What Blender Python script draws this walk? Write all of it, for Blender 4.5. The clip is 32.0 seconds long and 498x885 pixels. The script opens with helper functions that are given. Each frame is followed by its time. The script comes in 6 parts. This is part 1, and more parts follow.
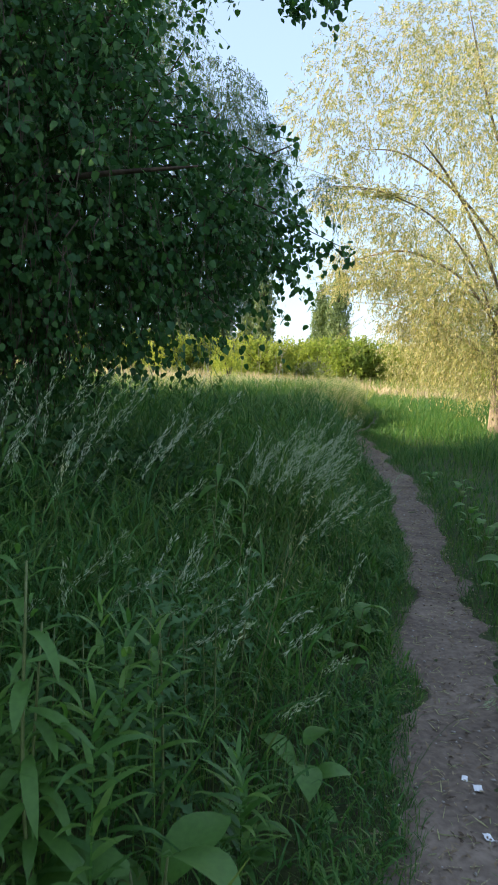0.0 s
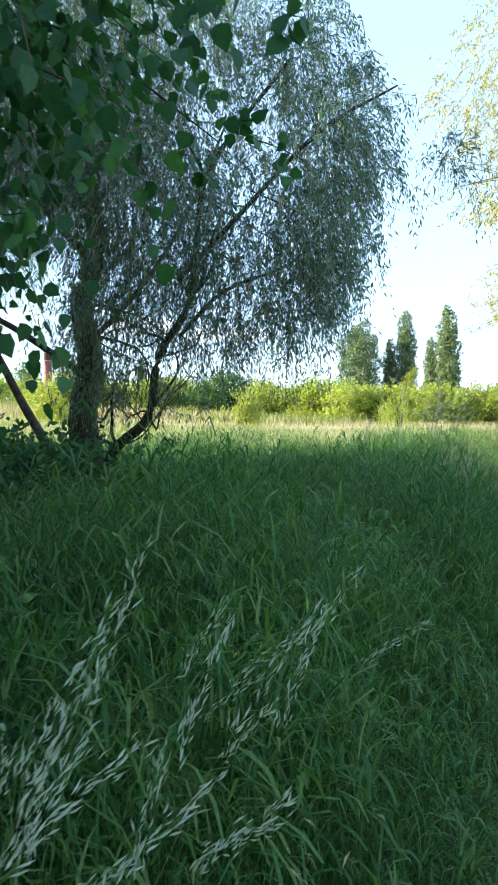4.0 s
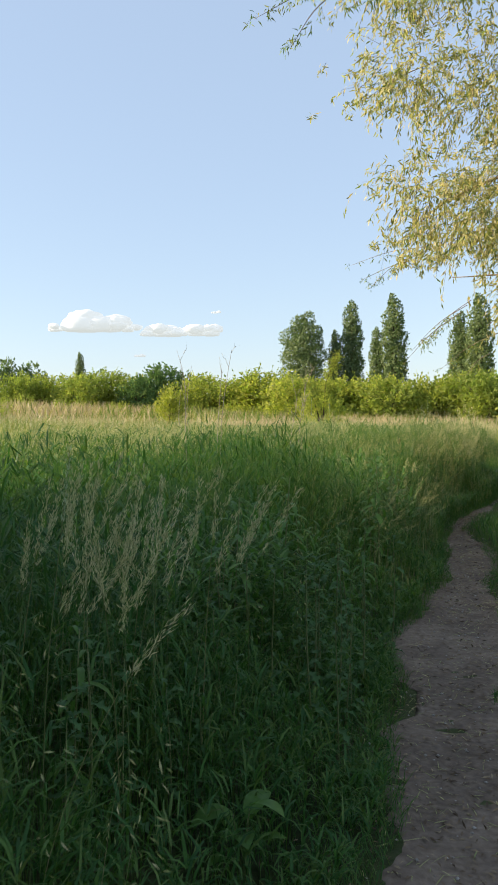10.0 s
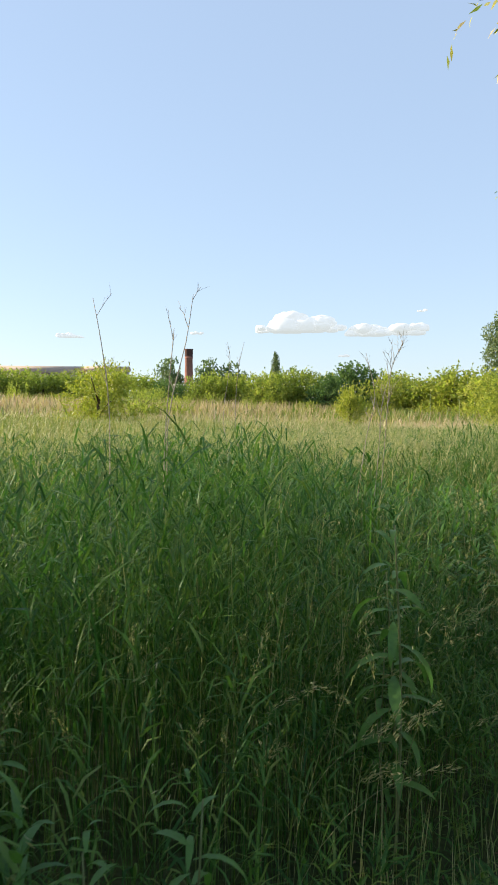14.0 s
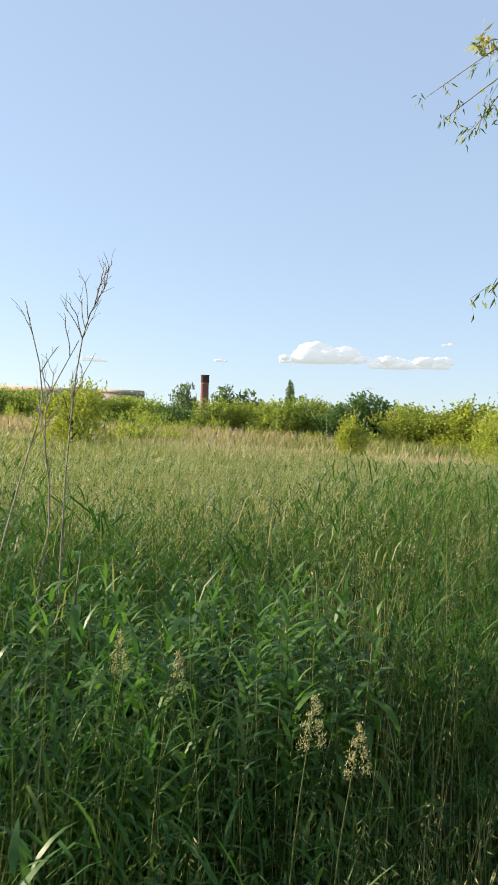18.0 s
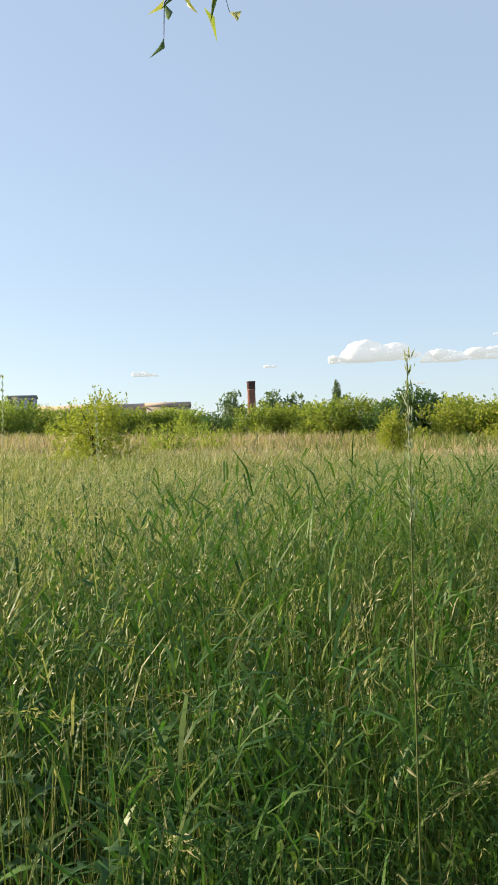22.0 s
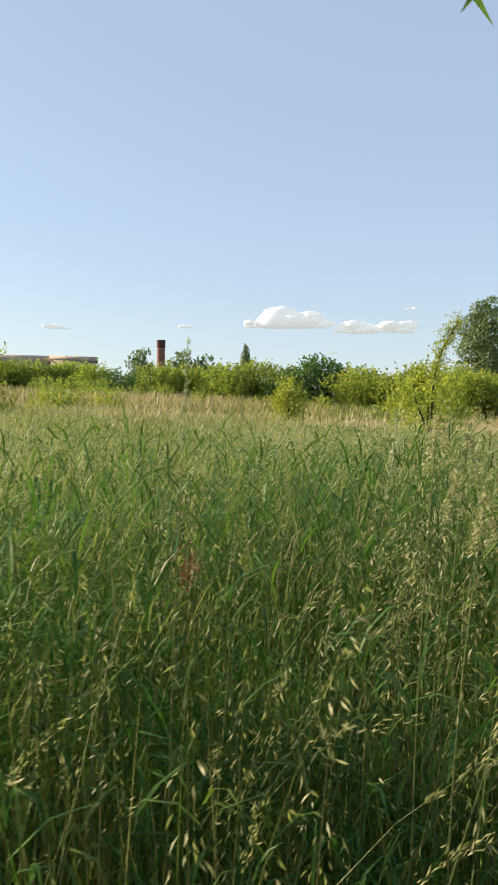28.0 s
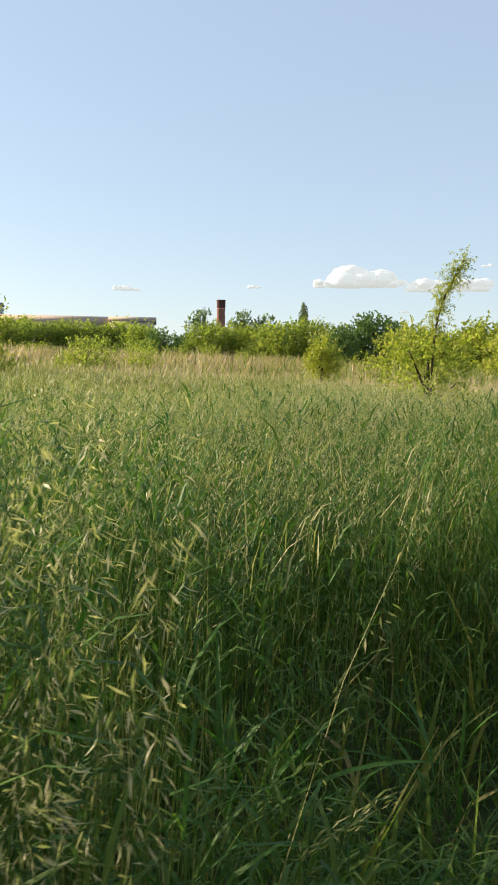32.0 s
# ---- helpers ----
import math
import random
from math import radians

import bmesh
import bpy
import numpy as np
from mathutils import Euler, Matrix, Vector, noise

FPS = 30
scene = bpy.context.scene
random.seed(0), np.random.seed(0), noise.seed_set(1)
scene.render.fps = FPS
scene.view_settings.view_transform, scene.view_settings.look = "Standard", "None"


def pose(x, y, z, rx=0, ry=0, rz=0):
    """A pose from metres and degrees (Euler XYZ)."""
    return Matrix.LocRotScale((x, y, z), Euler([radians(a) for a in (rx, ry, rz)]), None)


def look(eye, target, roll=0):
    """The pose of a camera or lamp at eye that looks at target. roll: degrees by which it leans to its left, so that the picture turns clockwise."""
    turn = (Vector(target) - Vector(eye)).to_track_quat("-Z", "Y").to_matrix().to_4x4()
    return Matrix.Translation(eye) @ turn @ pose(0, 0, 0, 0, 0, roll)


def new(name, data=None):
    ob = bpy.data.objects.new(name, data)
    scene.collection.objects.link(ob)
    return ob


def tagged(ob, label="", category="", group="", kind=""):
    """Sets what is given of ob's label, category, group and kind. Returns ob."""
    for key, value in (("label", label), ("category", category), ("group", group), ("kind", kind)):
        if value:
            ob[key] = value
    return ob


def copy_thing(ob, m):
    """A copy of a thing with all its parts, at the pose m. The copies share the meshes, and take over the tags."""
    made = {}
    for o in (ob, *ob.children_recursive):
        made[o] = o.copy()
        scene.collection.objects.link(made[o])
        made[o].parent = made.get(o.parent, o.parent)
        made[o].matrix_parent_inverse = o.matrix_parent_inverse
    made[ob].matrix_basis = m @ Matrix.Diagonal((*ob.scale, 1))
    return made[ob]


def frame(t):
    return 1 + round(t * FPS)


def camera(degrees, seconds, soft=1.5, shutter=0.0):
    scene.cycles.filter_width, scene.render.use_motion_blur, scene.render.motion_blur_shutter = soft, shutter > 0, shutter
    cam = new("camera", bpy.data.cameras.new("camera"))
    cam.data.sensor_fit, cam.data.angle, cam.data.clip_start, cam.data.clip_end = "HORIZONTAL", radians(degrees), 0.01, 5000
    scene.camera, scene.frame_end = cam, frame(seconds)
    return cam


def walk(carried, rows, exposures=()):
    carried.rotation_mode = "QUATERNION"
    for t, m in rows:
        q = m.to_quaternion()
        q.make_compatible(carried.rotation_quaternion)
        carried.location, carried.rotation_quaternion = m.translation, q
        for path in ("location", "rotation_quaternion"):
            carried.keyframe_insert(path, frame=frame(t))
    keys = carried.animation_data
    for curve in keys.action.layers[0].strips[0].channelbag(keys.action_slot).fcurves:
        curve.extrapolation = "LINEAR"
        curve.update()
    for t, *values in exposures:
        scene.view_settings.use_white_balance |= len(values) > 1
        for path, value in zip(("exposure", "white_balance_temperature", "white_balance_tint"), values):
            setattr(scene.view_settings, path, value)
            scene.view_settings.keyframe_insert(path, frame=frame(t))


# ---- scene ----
cam = camera(34.81, 32.0, soft=1.7, shutter=0.15)
# seconds, x, y, z, tilt, turn, lean
ROWS = [
    (0, -0.001, 0, 1.501, 85.04, 8.56, 2.04),
    (0.5, 0.055, 0.439, 1.497, 87.94, 10.73, -1.22),
    (1, 0.111, 0.88, 1.495, 88.84, 11.43, -1.72),
    (1.5, 0.167, 1.329, 1.498, 88.83, 11.91, -0.85),
    (2, 0.216, 1.791, 1.505, 88.59, 12.93, 0.62),
    (2.5, 0.25, 2.267, 1.509, 87.98, 16.43, 0.95),
    (3, 0.275, 2.753, 1.513, 87.92, 19.17, 0.58),
    (3.5, 0.292, 3.249, 1.515, 88.2, 21.13, 0.22),
    (4, 0.305, 3.756, 1.517, 88.6, 22.31, -0.14),
    (4.5, 0.316, 4.273, 1.515, 88.89, 22.69, -0.5),
    (5, 0.327, 4.801, 1.508, 88.87, 22.24, -0.17),
    (5.5, 0.334, 5.323, 1.503, 89.7, 23.38, -0.8),
    (6, 0.327, 5.826, 1.5, 90.26, 25.5, 0.08),
    (6.5, 0.326, 6.342, 1.502, 90.2, 23.59, 1.13),
    (7, 0.336, 6.872, 1.5, 90.82, 19.47, 0.67),
    (7.5, 0.361, 7.417, 1.491, 90.42, 15.12, 1.01),
    (8, 0.4, 7.97, 1.473, 90.37, 14.81, 0.1),
    (8.5, 0.437, 8.533, 1.46, 90.38, 17.1, -0.47),
    (9, 0.468, 9.101, 1.462, 89.5, 18.01, -0.48),
    (9.5, 0.489, 9.67, 1.469, 88.47, 17.91, -0.44),
    (10, 0.468, 10.232, 1.48, 88.29, 19.27, -0.73),
    (10.5, 0.437, 10.776, 1.484, 89.03, 22.46, -0.44),
    (11, 0.402, 11.317, 1.491, 89.45, 26.16, 0.18),
    (11.5, 0.389, 11.876, 1.498, 89.61, 26.74, 0.2),
    (12, 0.394, 12.435, 1.491, 89.54, 25.23, -0.06),
    (12.5, 0.39, 12.982, 1.482, 88.71, 25.73, -0.1),
    (13, 0.375, 13.529, 1.488, 88.4, 28.17, -0.19),
    (13.5, 0.341, 14.048, 1.494, 88.2, 32.15, -0.25),
    (14, 0.302, 14.567, 1.498, 88.42, 33.86, -0.13),
    (14.5, 0.26, 15.082, 1.5, 88.86, 34.08, -0.01),
    (15, 0.216, 15.592, 1.502, 89.32, 33.6, 0.11),
    (15.5, 0.172, 16.096, 1.506, 89.6, 33.19, 0.23),
    (16, 0.129, 16.592, 1.513, 89.49, 33.65, 0.1),
    (16.5, 0.086, 17.074, 1.516, 89.63, 33.55, -0.03),
    (17, 0.054, 17.56, 1.508, 89.84, 32.27, 0.3),
    (17.5, 0.012, 18.013, 1.5, 89.85, 33.1, 1.54),
    (18, -0.038, 18.456, 1.507, 90.46, 35.43, 1.79),
    (18.5, -0.097, 18.876, 1.508, 90.08, 39.13, 0.82),
    (19, -0.164, 19.278, 1.496, 88.87, 44.8, 0.56),
    (19.5, -0.226, 19.658, 1.488, 87.31, 43.3, 0.87),
    (20, -0.283, 20.013, 1.481, 87.27, 35.71, 2.5),
    (20.5, -0.333, 20.337, 1.475, 89.7, 30.24, 2.4),
    (21, -0.377, 20.624, 1.472, 89.67, 31.36, 1.55),
    (21.5, -0.412, 20.868, 1.475, 90.58, 35.42, -0.33),
    (22, -0.438, 21.064, 1.493, 90.87, 39.4, -2.11),
    (22.5, -0.435, 21.159, 1.51, 88.82, 41.78, -2.83),
    (23, -0.42, 21.185, 1.512, 87.27, 42, -2.29),
    (23.5, -0.403, 21.184, 1.512, 87.47, 41.76, -1.68),
    (24, -0.411, 21.17, 1.517, 88.27, 43.42, -2.29),
    (24.5, -0.407, 21.174, 1.513, 88.86, 45.2, -2.91),
    (25, -0.397, 21.239, 1.51, 89.29, 45.59, -2.25),
    (25.5, -0.383, 21.362, 1.508, 89.44, 44.95, -1.6),
    (26, -0.362, 21.538, 1.508, 89.2, 43.62, -0.94),
    (26.5, -0.337, 21.767, 1.509, 88.46, 41.96, -0.29),
    (27, -0.306, 22.047, 1.512, 87.12, 40.32, 0.55),
    (27.5, -0.27, 22.374, 1.515, 86.54, 36.3, 0.86),
    (28, -0.228, 22.749, 1.516, 88.08, 33.03, 0.94),
    (28.5, -0.181, 23.162, 1.514, 88.95, 28.81, -0.49),
    (29, -0.13, 23.601, 1.505, 87.85, 26.41, -0.06),
    (29.5, -0.078, 24.057, 1.487, 86.88, 27.16, 0.35),
    (30, -0.031, 24.535, 1.483, 86.87, 28.61, 0.44),
    (30.5, 0.009, 25.019, 1.483, 86.71, 30.29, 0.07),
    (31, 0.043, 25.507, 1.486, 87.19, 31.65, -0.47),
    (31.5, 0.072, 25.996, 1.489, 87.35, 33.76, 0.53),
    (32, 0.096, 26.483, 1.493, 85.22, 38.02, 0.88),
]
PATH = [(t, pose(x, y, z, rx, 0, rz) @ pose(0, 0, 0, 0, 0, lean)) for t, x, y, z, rx, rz, lean in ROWS]
# seconds, stops, kelvin, tint
EXPOSURES = [(0.0, 1.45, 6700, 8), (2.0, 2.12, 5700, 6), (5.0, 1.85, 6500, 7), (6.1, 1.85, 7300, 8), (7.0, 1.0, 7400, 8), (9.0, 1.0, 7200, 8), (12.0, 0.95, 7000, 8), (14.0, 1.0, 6900, 8), (16.0, 0.94, 6900, 8), (18.0, 0.92, 6900, 8), (19.0, 0.58, 7000, 8), (20.0, 0.82, 7300, 8), (22.0, 0.88, 7200, 8), (23.0, 0.65, 7400, 8), (24.0, 0.6, 7400, 8), (27.0, 0.7, 7300, 8), (28.0, 0.82, 7200, 8), (30.0, 0.98, 7200, 8), (32.0, 0.9, 7400, 8)]
walk(cam, PATH, EXPOSURES)

# ---- sky and sun ----
SUN_LEFT, SUN_UP = 112.0, 22.0      # degrees to the left of +Y, degrees above the horizon
sun_dir = Vector((-math.sin(radians(SUN_LEFT)) * math.cos(radians(SUN_UP)),
                  math.cos(radians(SUN_LEFT)) * math.cos(radians(SUN_UP)), math.sin(radians(SUN_UP))))
world = bpy.data.worlds.new("evening_sky")
scene.world = world
world.use_nodes = True
wn = world.node_tree
sky = wn.nodes.new("ShaderNodeTexSky")
sky.sky_type = "NISHITA"
sky.sun_disc = False
sky.sun_elevation = radians(SUN_UP)
sky.sun_rotation = radians(-SUN_LEFT)
sky.air_density, sky.dust_density, sky.ozone_density = 1.0, 0.6, 1.2
wn.nodes["Background"].inputs[1].default_value = 0.15
haze = wn.nodes.new("ShaderNodeMixRGB")       # thin summer haze evens the clear sky out
haze.inputs[0].default_value = 0.68
haze.inputs[2].default_value = (1.66, 2.18, 3.18, 1)
wn.links.new(sky.outputs[0], haze.inputs[1])
wn.links.new(haze.outputs[0], wn.nodes["Background"].inputs[0])
sun = new("sun", bpy.data.lights.new("sun", "SUN"))
sun.data.energy, sun.data.angle, sun.data.color = 5.0, radians(0.55), (1.0, 0.87, 0.68)
sun.matrix_world = look(sun_dir * 100, (0, 0, 0))


# ---- materials ----
def nodes_of(name):
    m = bpy.data.materials.new(name)
    m.use_nodes = True
    nt = m.node_tree
    return m, nt, nt.nodes["Principled BSDF"], nt.nodes["Material Output"]


def ramp(nt, colors):
    r = nt.nodes.new("ShaderNodeValToRGB")
    els = r.color_ramp.elements
    while len(els) < len(colors):
        els.new(0.5)
    for i, c in enumerate(colors):
        els[i].position = i / (len(colors) - 1)
        els[i].color = (*c, 1)
    return r


def leafy(name, colors, glow=0.35, rough=0.5, patch=0.0, patch_scale=0.4, tint=None, spec=0.35):
    """Leaves and blades: each its own shade, with thin-leaf light coming through, and broad drifts of tint."""
    m, nt, bsdf, out = nodes_of(name)
    geo = nt.nodes.new("ShaderNodeNewGeometry")
    r = ramp(nt, colors)
    nt.links.new(geo.outputs["Random Per Island"], r.inputs[0])
    col = r.outputs[0]
    if patch and tint:
        n = nt.nodes.new("ShaderNodeTexNoise")
        n.inputs["Scale"].default_value, n.inputs["Detail"].default_value = patch_scale, 3
        nt.links.new(geo.outputs["Position"], n.inputs["Vector"])
        mr = nt.nodes.new("ShaderNodeMapRange")
        mr.inputs[1].default_value, mr.inputs[2].default_value, mr.inputs[4].default_value = 0.42, 0.62, patch
        nt.links.new(n.outputs[0], mr.inputs[0])
        mix = nt.nodes.new("ShaderNodeMixRGB")
        mix.inputs[2].default_value = (*tint, 1)
        nt.links.new(mr.outputs[0], mix.inputs[0])
        nt.links.new(col, mix.inputs[1])
        col = mix.outputs[0]
    fine = nt.nodes.new("ShaderNodeTexNoise")
    fine.inputs["Scale"].default_value, fine.inputs["Detail"].default_value = 60, 2
    nt.links.new(geo.outputs["Position"], fine.inputs["Vector"])
    hsv = nt.nodes.new("ShaderNodeHueSaturation")
    vr = nt.nodes.new("ShaderNodeMapRange")
    vr.inputs[3].default_value, vr.inputs[4].default_value = 0.7, 1.3
    nt.links.new(fine.outputs[0], vr.inputs[0])
    nt.links.new(vr.outputs[0], hsv.inputs["Value"])
    nt.links.new(col, hsv.inputs["Color"])
    nt.links.new(hsv.outputs[0], bsdf.inputs["Base Color"])
    bsdf.inputs["Roughness"].default_value = rough
    bsdf.inputs["Specular IOR Level"].default_value = spec
    tr = nt.nodes.new("ShaderNodeBsdfTranslucent")
    lift = nt.nodes.new("ShaderNodeMixRGB")
    lift.blend_type = "MULTIPLY"
    lift.inputs[0].default_value = 1
    lift.inputs[2].default_value = (1.12, 1.32, 0.7, 1)
    nt.links.new(hsv.outputs[0], lift.inputs[1])
    nt.links.new(lift.outputs[0], tr.inputs[0])
    ms = nt.nodes.new("ShaderNodeMixShader")
    ms.inputs[0].default_value = glow
    nt.links.new(bsdf.outputs[0], ms.inputs[1])
    nt.links.new(tr.outputs[0], ms.inputs[2])
    nt.links.new(ms.outputs[0], out.inputs[0])
    return m


def earthy(name, colors, scale, rough=0.9, bump=0.3, fine=40, stretch=(1, 1, 1)):
    """Soil, bark, plaster, brick: two scales of noise in colour, and relief."""
    m, nt, bsdf, out = nodes_of(name)
    tc = nt.nodes.new("ShaderNodeTexCoord")
    mp = nt.nodes.new("ShaderNodeMapping")
    mp.inputs["Scale"].default_value = stretch
    nt.links.new(tc.outputs["Object"], mp.inputs[0])
    a, b = nt.nodes.new("ShaderNodeTexNoise"), nt.nodes.new("ShaderNodeTexNoise")
    a.inputs["Scale"].default_value, a.inputs["Detail"].default_value = scale, 6
    b.inputs["Scale"].default_value, b.inputs["Detail"].default_value = fine, 5
    for n in (a, b):
        nt.links.new(mp.outputs[0], n.inputs["Vector"])
    mix = nt.nodes.new("ShaderNodeMixRGB")
    mix.inputs[0].default_value = 0.45
    nt.links.new(a.outputs[0], mix.inputs[1])
    nt.links.new(b.outputs[0], mix.inputs[2])
    mr = nt.nodes.new("ShaderNodeMapRange")
    mr.inputs[1].default_value, mr.inputs[2].default_value = 0.3, 0.7
    nt.links.new(mix.outputs[0], mr.inputs[0])
    r = ramp(nt, colors)
    nt.links.new(mr.outputs[0], r.inputs[0])
    nt.links.new(r.outputs[0], bsdf.inputs["Base Color"])
    bsdf.inputs["Roughness"].default_value = rough
    bsdf.inputs["Specular IOR Level"].default_value = 0.2
    bp = nt.nodes.new("ShaderNodeBump")
    bp.inputs["Strength"].default_value, bp.inputs["Distance"].default_value = bump, 0.03
    nt.links.new(mix.outputs[0], bp.inputs["Height"])
    nt.links.new(bp.outputs[0], bsdf.inputs["Normal"])
    return m


M_SOIL = earthy("mossy_soil_and_litter", [(0.02, 0.03, 0.012), (0.04, 0.055, 0.018), (0.075, 0.08, 0.032)], 1.5, bump=0.6)
M_PATH = earthy("trodden_earth", [(0.07, 0.052, 0.04), (0.155, 0.118, 0.092), (0.27, 0.21, 0.165)], 2.2, bump=0.8, fine=28)
M_BARK = earthy("willow_bark", [(0.025, 0.018, 0.014), (0.07, 0.05, 0.036), (0.16, 0.12, 0.085)], 6, bump=0.9, fine=30, stretch=(1, 1, 0.25))
M_PALEBARK = earthy("pale_willow_bark", [(0.10, 0.075, 0.05), (0.20, 0.155, 0.11), (0.32, 0.26, 0.19)], 6, bump=0.7, fine=30, stretch=(1, 1, 0.25))
M_TWIG = earthy("young_willow_twig", [(0.10, 0.085, 0.045), (0.19, 0.16, 0.08), (0.28, 0.24, 0.12)], 9, bump=0.2)
M_DEADWOOD = earthy("dead_grey_wood", [(0.16, 0.13, 0.10), (0.32, 0.28, 0.23), (0.42, 0.38, 0.32)], 20, bump=0.3)
M_BRICK = earthy("red_brick_far", [(0.25, 0.11, 0.085), (0.34, 0.16, 0.125), (0.40, 0.21, 0.16)], 1.2, bump=0.2, fine=6)
M_SOOT = earthy("sooty_brick", [(0.06, 0.03, 0.03), (0.11, 0.06, 0.05), (0.15, 0.08, 0.07)], 1.2, bump=0.2, fine=6)
M_PLASTER = earthy("beige_plaster", [(0.42, 0.36, 0.30), (0.50, 0.44, 0.37), (0.56, 0.50, 0.43)], 0.4, bump=0.1, fine=3)
M_GREYWALL = earthy("grey_concrete", [(0.34, 0.33, 0.33), (0.42, 0.41, 0.40), (0.48, 0.47, 0.46)], 0.4, bump=0.1, fine=3)
M_WHITEWALL = earthy("whitewashed_wall", [(0.62, 0.60, 0.56), (0.72, 0.70, 0.66), (0.78, 0.77, 0.73)], 0.8, bump=0.1, fine=5)
M_ROOF = earthy("faded_roof_sheet", [(0.33, 0.24, 0.18), (0.42, 0.32, 0.25), (0.50, 0.40, 0.32)], 0.3, bump=0.1, fine=3)
M_WINDOW = earthy("dark_window", [(0.05, 0.06, 0.08), (0.08, 0.09, 0.11), (0.12, 0.13, 0.15)], 0.5, rough=0.15, bump=0)
M_PAPER = earthy("white_paper", [(0.70, 0.70, 0.72), (0.78, 0.78, 0.80), (0.84, 0.84, 0.85)], 9, bump=0.2)
M_STONE = earthy("pale_pebble", [(0.22, 0.20, 0.18), (0.34, 0.31, 0.28), (0.50, 0.47, 0.43)], 12, bump=0.2)

M_GRASS = leafy("meadow_grass", [(0.028, 0.085, 0.02), (0.046, 0.125, 0.028), (0.072, 0.165, 0.036), (0.105, 0.195, 0.042), (0.15, 0.205, 0.055)], 0.36, 0.5, 0.35, 0.5, (0.028, 0.10, 0.036), spec=0.2)
M_CULM = leafy("ripening_culm", [(0.13, 0.19, 0.055), (0.21, 0.25, 0.08), (0.30, 0.30, 0.12), (0.38, 0.34, 0.17)], 0.2, 0.45)
M_MID = leafy("lush_field_grass", [(0.045, 0.12, 0.024), (0.08, 0.17, 0.034), (0.12, 0.205, 0.042), (0.175, 0.225, 0.06)], 0.36, 0.5, 0.45, 0.35, (0.04, 0.11, 0.03), spec=0.25)
M_BROAD = leafy("broad_grass_blade", [(0.035, 0.10, 0.026), (0.055, 0.145, 0.032), (0.09, 0.195, 0.04)], 0.4, 0.5, spec=0.22)
M_FIELD = leafy("sunlit_field_grass", [(0.11, 0.18, 0.035), (0.17, 0.22, 0.045), (0.22, 0.24, 0.06), (0.30, 0.26, 0.09), (0.40, 0.31, 0.15)], 0.35, 0.5, 0.5, 0.12, (0.10, 0.17, 0.035))
M_DRY = leafy("dry_pinkish_grass", [(0.40, 0.28, 0.18), (0.50, 0.36, 0.25), (0.56, 0.41, 0.30), (0.42, 0.36, 0.18)], 0.3, 0.6, 0.5, 0.06, (0.24, 0.23, 0.09))
M_SEED = leafy("ripening_seed_head", [(0.24, 0.25, 0.11), (0.33, 0.32, 0.15), (0.42, 0.37, 0.20), (0.20, 0.24, 0.09)], 0.35, 0.5)
M_STRAW = leafy("ripe_straw_spikelet", [(0.35, 0.34, 0.19), (0.45, 0.41, 0.25), (0.56, 0.49, 0.32), (0.28, 0.31, 0.14)], 0.3, 0.5)
M_SILVER = leafy("silvery_seed_head", [(0.26, 0.32, 0.22), (0.36, 0.41, 0.30), (0.46, 0.48, 0.38)], 0.35, 0.5)
M_LITTER = leafy("brown_leaf_litter", [(0.05, 0.032, 0.02), (0.10, 0.065, 0.04), (0.19, 0.13, 0.08), (0.30, 0.23, 0.15)], 0.1, 0.8)
M_STEM = leafy("green_stem", [(0.07, 0.12, 0.04), (0.13, 0.17, 0.06), (0.24, 0.22, 0.10)], 0.15, 0.5)
M_WEED = leafy("weed_leaf", [(0.05, 0.13, 0.032), (0.08, 0.185, 0.04), (0.14, 0.25, 0.052)], 0.40, 0.45, spec=0.4)
M_MUGWORT = leafy("grey_green_weed_leaf", [(0.035, 0.09, 0.034), (0.055, 0.125, 0.045), (0.085, 0.16, 0.058)], 0.3, 0.6, spec=0.2)
M_LINDEN = leafy("linden_leaf", [(0.028, 0.085, 0.03), (0.042, 0.118, 0.036), (0.075, 0.165, 0.045)], 0.36, 0.5, spec=0.25)
M_WILLOW = leafy("grey_green_willow_leaf", [(0.075, 0.135, 0.10), (0.11, 0.18, 0.13), (0.16, 0.225, 0.155), (0.215, 0.26, 0.16)], 0.42, 0.5)
M_GOLD = leafy("yellowing_willow_leaf", [(0.15, 0.20, 0.07), (0.28, 0.29, 0.11), (0.44, 0.37, 0.14), (0.54, 0.43, 0.22), (0.50, 0.46, 0.32)], 0.45, 0.42)
M_TIP = leafy("young_willow_leaf", [(0.12, 0.20, 0.06), (0.19, 0.26, 0.075), (0.28, 0.31, 0.09), (0.40, 0.35, 0.12)], 0.42, 0.42)
M_POPLAR = leafy("poplar_foliage", [(0.095, 0.145, 0.06), (0.135, 0.185, 0.075), (0.185, 0.225, 0.09)], 0.28, 0.55)
M_HEDGE = leafy("lit_scrub_foliage", [(0.19, 0.235, 0.052), (0.29, 0.325, 0.068), (0.38, 0.385, 0.085), (0.46, 0.43, 0.10)], 0.5, 0.6, 0.6, 0.05, (0.15, 0.215, 0.06), spec=0.15)
M_DARKTREE = leafy("dark_tree_foliage", [(0.075, 0.135, 0.055), (0.11, 0.18, 0.065), (0.155, 0.225, 0.075)], 0.34, 0.65, spec=0.1)
# distance haze is put into this leaf colour: paler and bluer than M_DARKTREE
M_HAZYTREE = leafy("haze_tinted_far_foliage", [(0.13, 0.18, 0.105), (0.17, 0.225, 0.125), (0.215, 0.265, 0.14)], 0.38, 0.7, spec=0.1)
M_YELLOW = leafy("yellow_green_foliage", [(0.24, 0.28, 0.04), (0.33, 0.35, 0.05), (0.42, 0.40, 0.06)], 0.35, 0.5)
